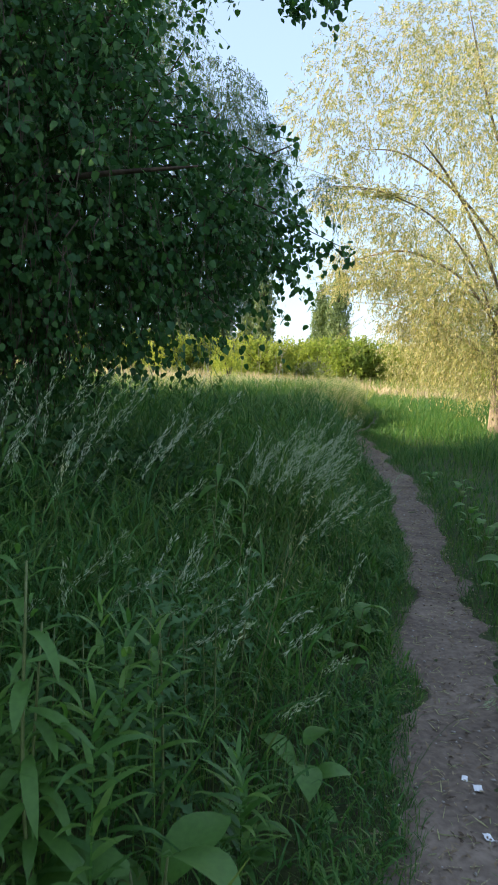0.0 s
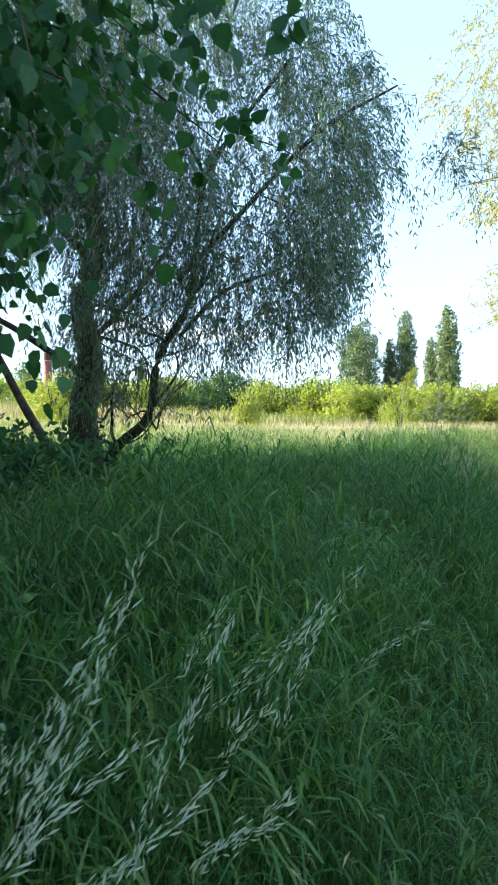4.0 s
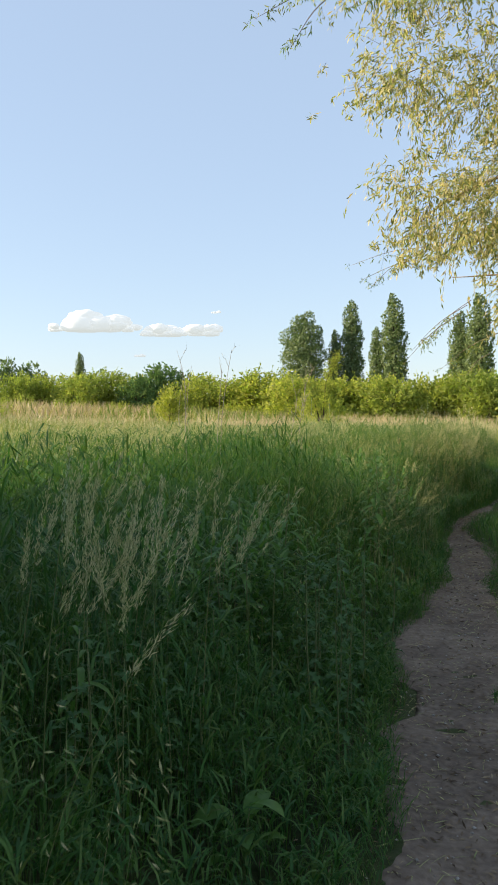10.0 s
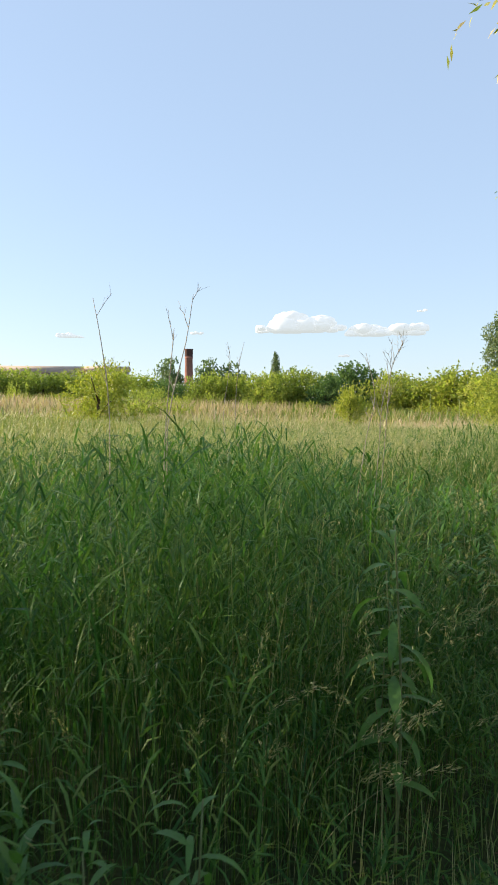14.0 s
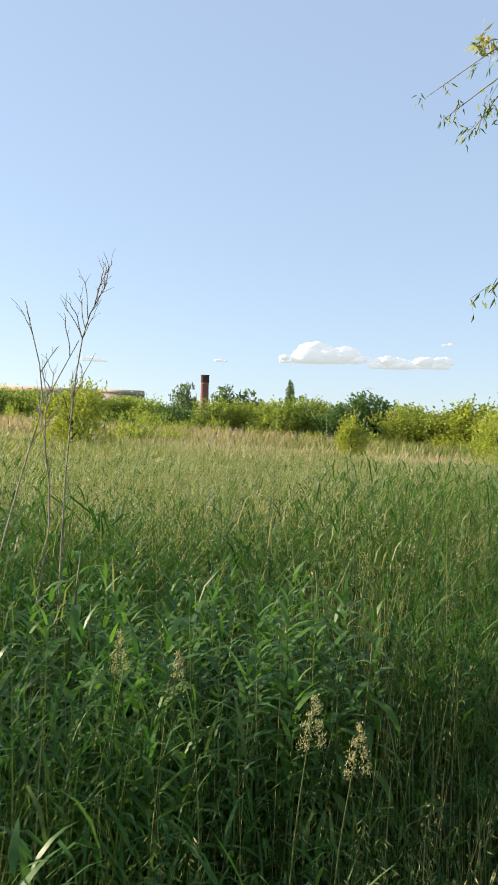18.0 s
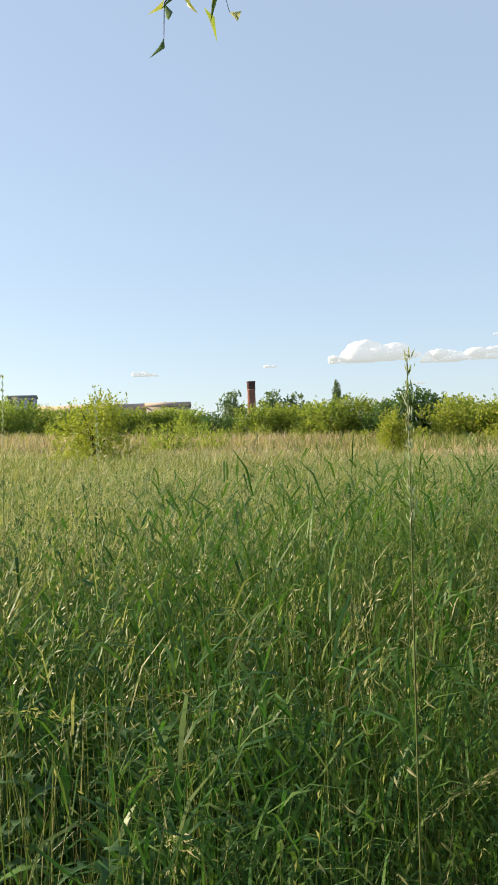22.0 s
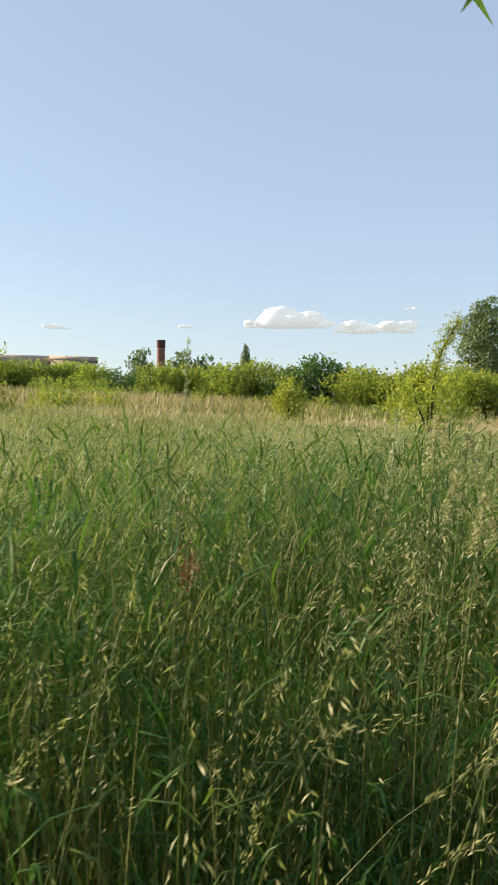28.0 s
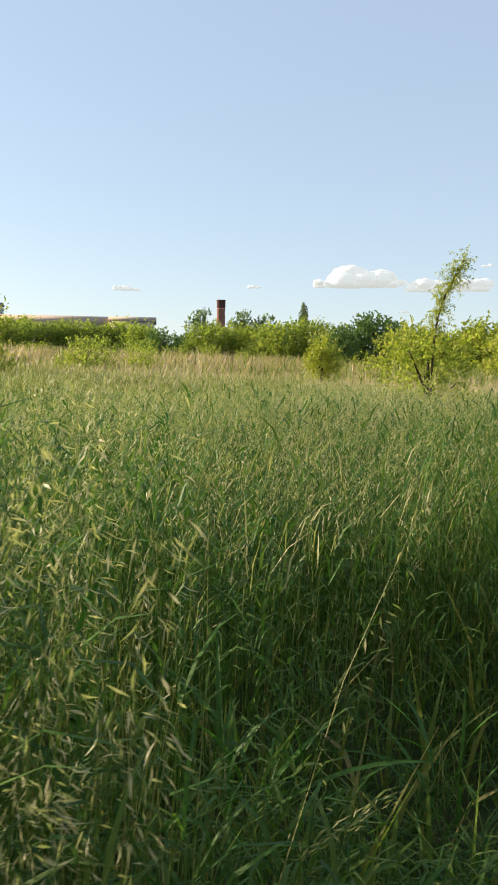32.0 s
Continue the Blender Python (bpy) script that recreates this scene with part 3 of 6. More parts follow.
def broad_blades():
    n = 9000
    x, y = scatter(n, -3.6, 0.2, 0.9, 33)
    d = left_of_path(x, y)
    dens = np.where(y < 8.5, 0.8, np.where(y > 19.5, 0.04, 0.2)) * (0.15 + clumpy(x, y, 2.2, 9))
    keep = (d > 0.12) & (rng.uniform(size=n) < dens)
    x, y = x[keep], y[keep]
    n = len(x)
    base = np.stack([x, y, ground_z(x, y) + 0.1], -1)
    h = grass_height(x, y) * rng.uniform(0.7, 1.1, n)
    stuff("broad_leaved_grass", [blades(base, h, rng.uniform(0.009, 0.019, n), rng.uniform(0, 6.3, n), rng.uniform(0.05, 0.4, n), rng.uniform(0.5, 2.2, n), 5)], M_BROAD,
          "broad arching reed-grass blades among the meadow grass")


def mid_field():
    n = 62000
    x, y = scatter(n, -13, -2.6, 2.5, 46)
    keep = rng.uniform(size=n) < 0.25 + 0.75 * clumpy(x, y, 2.0, 11)
    x, y = x[keep], y[keep]
    d = left_of_path(x, y)
    low = 1 - 0.22 * np.clip((d - 5) / 6, 0, 1)
    h = (0.92 + 0.36 * clumpy(x, y, 0.9, 4)) * low * rng.uniform(0.72, 1.12, len(x))
    green = clumpy(x, y, 0.7, 61) + 0.25 * rng.normal(size=len(x)) > np.where(y < 17, 0.2, 0.52)
    sward(x[green], y[green], h[green], 3, 0.018, 0.5, False, M_GRASS, "field_grass", "tall deep green grass of the open meadow")
    sward(x[~green], y[~green], h[~green], 3, 0.017, 0.5, False, M_MID, "field_grass", "tall yellow-green grass of the open meadow")
    # further out: coarser and yellower, thinning with distance
    n = 95000
    r = 8 + 40 * rng.uniform(size=n) ** 1.25
    b = np.radians(rng.uniform(-6, 74, n))
    x, y = -np.sin(b) * r, 16 + np.cos(b) * r
    keep = (left_of_path(x, y) > 0.6) & ((x < -11.5) | (y > 33) | (rng.uniform(size=n) < 0.25))
    x, y, r = x[keep], y[keep], r[keep]
    n = len(x)
    base = np.stack([x, y, ground_z(x, y)], -1)
    h = (0.55 + 0.35 * clumpy(x, y, 0.35, 6)) * rng.uniform(0.7, 1.25, n)
    stuff("sunlit_meadow_grass", [blades(base, h, 0.010 + r * 0.0011 * rng.uniform(0.6, 1.3, n), rng.uniform(0, 6.3, n), rng.uniform(0.02, 0.4, n), rng.uniform(0.1, 1.2, n), 2)], M_FIELD,
          "yellow-green ripening grass of the sunlit meadow")
    n = 42000
    r = 36 + 72 * rng.uniform(size=n) ** 0.8
    b = np.radians(rng.uniform(-14, 80, n))
    x, y = -np.sin(b) * r, 16 + np.cos(b) * r
    base = np.stack([x, y, ground_z(x, y) - 0.05], -1)
    h = (0.5 + 0.45 * clumpy(x, y, 0.12, 8) + 0.004 * (r - 36) + 0.75 * np.clip((r - 66) / 16, 0, 1)) * rng.uniform(0.7, 1.3, n)
    green = clumpy(x, y, 0.11, 21) + 0.25 * rng.normal(size=n) > 0.72 - 0.003 * (80 - r)
    for nm, sel, mat, lab in (("far_dry_grass", ~green, M_DRY, "pinkish-beige dry grass at the field's far edge"),
                              ("far_green_grass", green, M_FIELD, "green drifts in the far meadow")):
        k = np.where(sel)[0]
        stuff(nm, [blades(base[k], h[k], (0.04 + r[k] * 0.0012) * rng.uniform(0.6, 1.3, len(k)), rng.uniform(0, 6.3, len(k)), rng.uniform(0.02, 0.4, len(k)), rng.uniform(0.1, 1.0, len(k)), 2)], mat, lab)


def ripe_tops():
    """Straw-coloured flowering tips that haze over the meadow's far half."""
    n = 60000
    x, y = scatter(n, -12, 0.0, 18.5, 46)
    keep = (left_of_path(x, y) > 1.3) & (rng.uniform(size=n) < (0.15 + 0.85 * clumpy(x, y, 0.8, 51)) * np.clip((y - 18) / 5, 0.1, 1))
    x, y = x[keep], y[keep]
    n = len(x)
    z = ground_z(x, y) + rng.uniform(0.80, 1.16, n) * (0.85 + 0.2 * clumpy(x, y, 0.9, 4)) * (1 - 0.2 * np.clip((-x - 6) / 6, 0, 1))
    r3 = np.random.default_rng(78)
    m = 38000
    x3, y3 = r3.uniform(-7, 0.2, m), r3.uniform(19.5, 40, m)
    d3 = left_of_path(x3, y3)
    keep = (d3 > 0.8) & (y3 + 0.8 * d3 > 23.0) & (r3.uniform(size=m) < 0.15 + 0.85 * clumpy(x3, y3, 1.3, 53)) & (np.hypot((x3 + 0.80) / 0.8, (y3 - 28.9) / 1.5) > 1)
    x3, y3 = x3[keep], y3[keep]
    m = len(x3)
    z3 = ground_z(x3, y3) + grass_height(x3, y3) * r3.uniform(0.78, 1.12, m)
    tilt, way = r3.uniform(0.1, 0.9, (m, 1)), r3.normal(0.1, 0.9, (m, 1))
    lie = np.concatenate([np.cos(way) * np.sin(tilt), np.sin(way) * np.sin(tilt), np.cos(tilt)], 1)
    along = np.repeat(np.linspace(0, 0.11, 6)[None, :, None], m, 0) * lie[:, None] + np.stack([x3, y3, z3], -1)[:, None]
    along = along + r3.normal(size=along.shape) * 0.007
    dirs = np.repeat(lie[:, None], 6, 1) + r3.normal(size=along.shape) * 0.35
    stuff("drooping_grass_heads", [leaves(along.reshape(-1, 3), dirs.reshape(-1, 3), r3.uniform(0.012, 0.026, m * 6), 0.004, KITE)], M_STRAW, "tan drooping seed heads thick over the sunlit grass")
    stuff("ripe_grass_tops", [blades(np.stack([x, y, z], -1), rng.uniform(0.10, 0.24, n), rng.uniform(0.004, 0.010, n), rng.normal(0.2, 1.2, n), rng.uniform(0.05, 0.5, n), rng.uniform(0.3, 1.6, n), 2)], M_SEED,
          "straw-coloured ripe grass tips over the sunlit meadow")
    r2 = np.random.default_rng(77)
    n = 56000
    d, b = 5.5 + 38 * r2.uniform(size=n) ** 1.25, np.radians(r2.uniform(-4, 82, n))
    x, y = -1.0 - d * np.sin(b), 20.5 + d * np.cos(b)
    keep = (left_of_path(x, y) > 1.5) & (r2.uniform(size=n) < 0.25 + 0.75 * clumpy(x, y, 0.6, 52))
    x, y, d = x[keep], y[keep], d[keep]
    n = len(x)
    z = ground_z(x, y) + r2.uniform(0.55, 0.9, n) * (0.85 + 0.2 * clumpy(x, y, 0.9, 4))
    stuff("dry_grass_tops", [blades(np.stack([x, y, z], -1), r2.uniform(0.10, 0.22, n), r2.uniform(0.005, 0.010, n) * (0.7 + d / 25), r2.normal(0.2, 1.2, n), r2.uniform(0.05, 0.5, n), r2.uniform(0.3, 1.6, n), 2)], M_STRAW,
          "pale dry grass tips hazing over the open meadow")


def right_verge():
    n = 44000
    y = rng.uniform(0.5, 46, n)
    off = rng.uniform(0.02, 1, n) ** 1.3 * 7
    x = path_x(y) + path_half(y) + off
    h = (0.16 + 0.5 * np.clip(off / 2.5, 0, 1)) * rng.uniform(0.5, 1.2, n) * (0.6 + 0.7 * clumpy(x, y, 1.2, 31))
    base = np.stack([x, y, ground_z(x, y)], -1)
    stuff("verge_grass", [blades(base, h, rng.uniform(0.008, 0.018, n), rng.uniform(0, 6.3, n), rng.uniform(0.05, 0.5, n), rng.uniform(0.2, 1.5, n), 2)], M_GRASS,
          "shorter bright grass on the verge under the golden willow")


def outer_grass():
    """Rough grass on the ground to all sides, thinning with distance."""
    n = 36000
    x, y = rng.normal(2, 17, n), rng.uniform(-16, 58, n)
    inner = (x > -12) & (x < 6.5) & (y > 1.5) & (y < 46)
    ahead = (x < -11) & (y > 20)
    x, y = x[~inner & ~ahead], y[~inner & ~ahead]
    off = np.abs(x - path_x(y)) > path_half(y) + 0.1
    x, y = x[off], y[off]
    n = len(x)
    base = np.stack([x, y, ground_z(x, y)], -1)
    stuff("outer_grass", [blades(base, rng.uniform(0.25, 0.75, n), rng.uniform(0.03, 0.07, n), rng.uniform(0, 6.3, n), rng.uniform(0.1, 0.7, n), rng.uniform(0.3, 1.5, n), 2)], M_MID, "rough grass on the open ground round the path")


outer_grass()


def overgrown_end():
    """Past the last bare soil the grass closes over the path."""
    n = 9000
    y = rng.uniform(23.5, 62, n)
    x = path_x(y) + rng.uniform(-1.4, 1.6, n)
    ok = (y > 30) | (np.abs(x - path_x(y)) > 0.12)
    x, y = x[ok], y[ok]
    n = len(x)
    base = np.stack([x, y, ground_z(x, y)], -1)
    h = rng.uniform(0.18, 0.5, n) * np.clip((y - 22) / 8, 0.25, 1.2)
    stuff("path_end_grass", [blades(base, h, rng.uniform(0.008, 0.02, n) * np.clip(y / 30, 0.6, 1.6), rng.uniform(0, 6.3, n), rng.uniform(0.05, 0.5, n), rng.uniform(0.2, 1.5, n), 2)], M_MID, "grass closing over the far end of the footpath")


overgrown_end()


def panicles(x, y, tall, heads, spread, mat, name, label, size=0.016, slim=0.24):
    """Flowering stalks: a thin bowed stem and a loose drooping head of many spikelets."""
    n = len(x)
    base = np.stack([x, y, ground_z(x, y)], -1)
    az = rng.normal(0.2, 1.3, n)
    lean, curl = rng.uniform(0.0, 0.22, n), rng.uniform(0.05, 0.55, n)
    sv, sf = blades(base, tall, np.full(n, 0.0035), az, lean, curl, 4)
    stuff(name + "_stalks", [(sv, sf)], M_STEM, "thin flowering grass stalks in the meadow")
    top = sv.reshape(n, -1, 3)
    a, b = (top[:, 4] + top[:, 5]) / 2, top[:, 8]
    s = rng.uniform(0.15, 1.0, (n, heads))
    c0 = (top[:, 6] + top[:, 7]) / 2
    q = np.where(s[..., None] < 0.5, a[:, None] + (c0 - a)[:, None] * s[..., None] * 2, c0[:, None] + (b - c0)[:, None] * (s[..., None] - 0.5) * 2)
    out = rng.normal(size=(n, heads, 3))
    out[..., 2] *= 0.4
    lead = np.stack([np.cos(az), np.sin(az), np.zeros(n)], -1)[:, None]
    out = unit(out) * 0.8 + lead * 0.5
    reach = spread * (1.15 - s)[..., None] * rng.uniform(0.3, 1, (n, heads, 1))
    p = q + out * reach
    p[..., 2] -= 0.25 * reach[..., 0]
    d = out * 0.7 + np.array([0, 0, -0.5])
    stuff(name + "_heads", [leaves(p.reshape(-1, 3), d.reshape(-1, 3), size * rng.uniform(0.8, 1.6, n * heads), size * slim, KITE)], mat, label)


near_meadow()
weed_thickets()
broad_blades()
mid_field()
ripe_tops()
right_verge()
n = 4200
x, y = scatter(n, -8, 0.0, 19.0, 38)
k = (left_of_path(x, y) > 0.45) & (y + 0.8 * left_of_path(x, y) > 22.5) & (np.hypot((x + 0.80) / 0.8, (y - 28.9) / 1.5) > 1) & (rng.uniform(size=n) < 0.3 + 0.7 * clumpy(x, y, 1.1, 41))
panicles(x[k], y[k], rng.uniform(1.05, 1.45, k.sum()), 40, 0.065, M_SEED, "brome_grass", "ripe straw-coloured drooping brome heads above the grass", 0.017)
n = 700
x, y = scatter(n, -5, 0.0, 2.0, 19)
k = (left_of_path(x, y) > 0.3) & (rng.uniform(size=n) < clumpy(x, y, 1.3, 43))
panicles(x[k], y[k], rng.uniform(0.8, 1.3, k.sum()), 26, 0.09, M_SEED, "wild_oat_grass", "loose pale seed heads above the shaded grass", 0.018)
n = 72
x, y = rng.normal(-0.55, 0.22, n), rng.normal(4.35, 0.6, n)
k = left_of_path(x, y) > 0.5
plumes(x[k], y[k], rng.uniform(1.05, 1.45, k.sum()), rng.normal(0.1, 0.5, k.sum()), rng.uniform(0.25, 1.05, k.sum()), 0.18, 60, M_SILVER, "silver_grass", "silvery feathery grass plumes bowing over the bank")
n = 40
x, y = rng.normal(-1.45, 0.3, n), rng.normal(3.1, 0.35, n)
plumes(x, y, rng.uniform(1.2, 1.65, n), rng.normal(0.1, 0.8, n), rng.uniform(0.2, 1.0, n), 0.17, 60, M_SILVER, "canary_grass", "pale upright grass plumes in front of the linden")
n = 26
x, y = rng.normal(-0.75, 0.25, n), rng.normal(2.5, 0.3, n)
plumes(x, y, rng.uniform(0.75, 1.05, n), rng.normal(0.1, 0.6, n), rng.uniform(0.3, 1.2, n), 0.2, 55, M_SILVER, "low_silver_grass", "pale feathery grass heads among the bank's weeds")
n = 130
x, y = scatter(n, -2.4, -0.4, 16.2, 19.0)
k = left_of_path(x, y) > 0.25
plumes(x[k], y[k], rng.uniform(0.6, 0.95, k.sum()), rng.normal(0.1, 0.9, k.sum()), rng.uniform(0.4, 1.4, k.sum()), 0.22, 45, M_SEED, "foxtail_grass", "tan bowing grass heads in front of the weeds")
n = 420
x, y = scatter(n, -3.6, -0.1, 21.5, 33)
k = (left_of_path(x, y) > 0.65) & (np.hypot((x + 0.80) / 0.8, (y - 28.9) / 1.5) > 1)
plumes(x[k], y[k], rng.uniform(0.9, 1.35, k.sum()), rng.normal(0.1, 0.8, k.sum()), rng.uniform(0.5, 1.6, k.sum()), 0.2, 50, M_SEED, "ripe_plume_grass", "straw-coloured bowing grass plumes over the meadow")
n = 60
x, y = rng.normal(-0.95, 0.22, n), rng.normal(12.75, 0.25, n)
k = left_of_path(x, y) > 0.5
plumes(x[k], y[k], rng.uniform(1.05, 1.38, k.sum()), rng.normal(0.3, 1.0, k.sum()), rng.uniform(0.1, 0.7, k.sum()), 0.2, 110, M_STRAW, "bent_grass", "tan feathery seed heads standing above dark weeds")


# ---- trees ----
rng = np.random.default_rng(23)
def hanging(starts, out_dir, length, droop, per, leaf, shape, twig_r, spread=0.6):
    """Shoots from the start points, that run out and hang down, with leaves along them. Returns twig and leaf geometry."""
    n = len(starts)
    s = np.linspace(0.06, 1.0, per)[None, :, None]
    L = length[:, None, None]
    d = unit(out_dir)[:, None]
    p = starts[:, None] + d * L * s * (1 - 0.45 * s) + np.array([0, 0, -1.0]) * (droop[:, None, None] * L * s ** 1.8)
    p = p + rng.normal(size=p.shape) * 0.02
    tang = np.gradient(p, axis=1)
    ld = unit(tang) * 0.8 + unit(rng.normal(size=p.shape)) * spread + np.array([0, 0, -0.45])
    ll = leaf[0] * rng.uniform(0.65, 1.2, n * per)
    lv = leaves(p.reshape(-1, 3), ld.reshape(-1, 3), ll, ll * leaf[1], shape)
    step = max(1, per // 2)
    q = np.concatenate([starts[:, None], p[:, step - 1::step]], 1)
    m = q.shape[1]
    side = unit(np.cross(unit(out_dir), np.array([0.3, 0.2, 1.0])))[:, None] * (twig_r * np.linspace(1, 0.35, m))[None, :, None]
    v = np.stack([q - side, q + side], 2).reshape(n, -1, 3)
    one = []
    for i in range(m - 1):
        a = 2 * i
        one += [(a, a + 1, a + 3), (a, a + 3, a + 2)]
    f = (np.arange(n)[:, None, None] * (2 * m) + np.array(one)[None]).reshape(-1, 3)
    return (v.reshape(-1, 3), f), lv


def limb_parts(owner, limbs, sides=7, bark=None):
    for i, (pts, r0, r1) in enumerate(limbs):
        v, f = tube(pts, r0, r1, sides, 5, 0.06)
        part("trunk" if i == 0 else "limb", tri_mesh("limb", v, f, bark or M_BARK, True), owner)


def fan(start, ends, r0, r1, sag=0.15):
    out = []
    for e in ends:
        a, b = np.array(start, float), np.array(e, float)
        mid1, mid2 = a + (b - a) * 0.35 + rng.normal(size=3) * 0.15, a + (b - a) * 0.7 + rng.normal(size=3) * 0.15
        mid1[2] += sag * 2
        mid2[2] += sag * 2
        out.append(([a, mid1, mid2, b], r0, r1))
    return out


def hanging_tree(name, base, limbs, lumps, sprays, leaf, shape, mat, label, density, droop, length, per, twig_mat, tips=()):
    owner = thing(name, *base, label, "tree")
    b = np.array(base)
    limb_parts(owner, limbs, 7, twig_mat)
    st, od, ln, dr = [], [], [], []
    centre = np.mean([l[0] for l in lumps], 0)
    for c, r, weight in lumps:
        n = int(density * weight * np.prod(np.broadcast_to(r, 3)) ** (2 / 3))
        p = in_lump(n, c, r)
        o = p - np.asarray(c)
        o = unit(o) + 0.5 * unit(rng.normal(size=(n, 3))) + 0.25 * unit(p - centre)
        st.append(p)
        od.append(o)
        ln.append(rng.uniform(length[0], length[1], n))
        dr.append(rng.uniform(droop[0], droop[1], n))
    for a, e, n, spread in sprays:
        a, e = np.array(a, float), np.array(e, float)
        t = rng.uniform(0.25, 1.0, (n, 1))
        p = a + (e - a) * t + rng.normal(size=(n, 3)) * spread * np.array([1, 1, 0.6])
        p[:, 2] = np.maximum(p[:, 2], e[2] - 0.05)
        v, f = tube([a - b, (a + e) / 2 - b + np.array([0, 0, 0.06]), e - b], 0.008, 0.002, 5, 4, 0.1)
        part("twig", tri_mesh("twig", v, f, twig_mat, True), owner)
        st.append(p)
        od.append(unit(np.tile(e - a, (n, 1))) + 0.7 * unit(rng.normal(size=(n, 3))))
        ln.append(rng.uniform(length[0] * 0.35, length[1] * 0.3, n))
        dr.append(rng.uniform(droop[0], droop[1], n) * 0.8)
    for a, e in tips:
        a, e = np.array(a, float), np.array(e, float)
        n = 11
        q = a + (e - a) * np.concatenate([rng.uniform(0.25, 0.97, (n - 1, 1)), [[1.0]]]) + np.array([0, 0, 0.03])
        tw, lv = hanging(q, np.tile(e - a, (n, 1)) + 0.35 * rng.normal(size=(n, 3)), rng.uniform(0.06, 0.17, n), rng.uniform(0.2, 0.6, n), 6, (0.068, 0.19), LANCE, 0.0015, 0.6)
        tagged(part("side_twig", tri_mesh("side_twig", tw[0] - b, tw[1], twig_mat), owner), kind="stuff")
        tagged(part("leaf_spray", tri_mesh("leaf_spray", lv[0] - b, lv[1], M_TIP), owner), kind="stuff")
        v, f = tube([a - b, (a + e) / 2 - b + np.array([0, 0, 0.08]), e - b], 0.006, 0.002, 5, 4)
        part("twig", tri_mesh("twig", v, f, twig_mat, True), owner)
    st, od, ln, dr = np.concatenate(st), np.concatenate(od), np.concatenate(ln), np.concatenate(dr)
    low = ground_z(st[:, 0], st[:, 1]) + 0.5
    dr = np.minimum(dr, np.maximum((st[:, 2] - low) / ln, 0.05))
    (tv, tf), (lv, lf) = hanging(st, od, ln, dr, per, leaf, shape, 0.004)
    tagged(part("twig_work", tri_mesh("twig_work", tv - b, tf, M_BARK if mat == M_LINDEN else M_TWIG), owner), kind="stuff")
    tagged(part("foliage", tri_mesh("foliage", lv - b, lf, mat), owner), kind="stuff")
    return owner


# the dark linden whose low boughs overhang the path's start
LB = (-4.0, 5.4, 0.0)
lend = [(1.6, -1.6, 2.7), (2.6, -1.2, 3.4), (1.4, 0.6, 4.2), (0.2, -2.4, 3.2), (-1.5, -1.5, 4.5), (-1.2, 1.6, 4.6), (0.4, 1.8, 4.4), (3.2, -1.9, 2.4), (2.9, -0.2, 2.9), (2.9, 0.3, 4.6)]
hanging_tree("linden_tree", LB, [([(0, 0, -0.1), (0.05, 0, 1.2), (0.1, 0.1, 2.6), (0, 0.1, 4.2), (0.1, 0, 6.2)], 0.24, 0.05)] + fan((0.06, 0.05, 1.7), lend, 0.036, 0.004),
             [((-3.9, 5.3, 5.0), (2.7, 2.4, 2.6), 1.0), ((-2.6, 4.3, 3.2), (1.3, 1.3, 1.2), 1.8), ((-1.75, 4.4, 2.6), (0.85, 1.0, 0.75), 2.6), ((-2.2, 4.3, 2.3), (0.9, 0.7, 0.7), 2.4),
              ((-2.9, 3.9, 3.4), (1.2, 1.0, 1.2), 1.8), ((-2.3, 5.3, 3.8), (0.6, 0.8, 0.9), 1.8), ((-3.3, 4.0, 1.9), (1.2, 0.9, 0.6), 2.0), ((-1.9, 4.0, 3.4), (0.6, 0.7, 0.6), 1.8), ((-3.0, 4.6, 1.5), (1.2, 0.9, 0.7), 2.0), ((-4.3, 4.6, 1.8), (1.4, 1.2, 1.0), 1.6), ((-2.3, 5.6, 2.0), (0.8, 0.9, 0.7), 1.4), ((-1.9, 4.5, 2.0), (0.7, 0.5, 0.45), 2.2), ((-2.2, 4.1, 3.1), (0.7, 0.6, 0.8), 1.8), ((-0.95, 5.0, 2.5), (0.4, 0.4, 0.35), 2.4), ((-1.2, 5.0, 2.2), (0.45, 0.4, 0.3), 2.4), ((-1.5, 5.0, 2.4), (0.6, 0.5, 0.5), 2.2), ((-1.62, 4.7, 3.15), (0.34, 0.4, 0.35), 2.0)],
             [((-1.6, 5.0, 2.8), (-0.22, 5.03, 2.30), 30, 0.10), ((-1.5, 4.4, 2.9), (-0.46, 4.15, 2.56), 34, 0.10), ((-1.5, 5.2, 2.9), (-0.62, 5.8, 2.3), 26, 0.14), ((-1.9, 4.8, 3.9), (-0.95, 4.72, 3.68), 24, 0.08),
              ((-1.2, 4.6, 3.8), (-0.34, 4.38, 3.50), 22, 0.06), ((-1.6, 4.6, 2.4), (-0.8, 4.8, 1.76), 26, 0.12), ((-1.5, 4.9, 2.5), (-0.5, 4.9, 2.1), 26, 0.12)],
             (0.043, 0.92), HEART, M_LINDEN, "dark shaded linden tree with low heart-leaved boughs over the path", 330, (0.15, 0.75), (0.25, 0.65), 9, M_BARK)

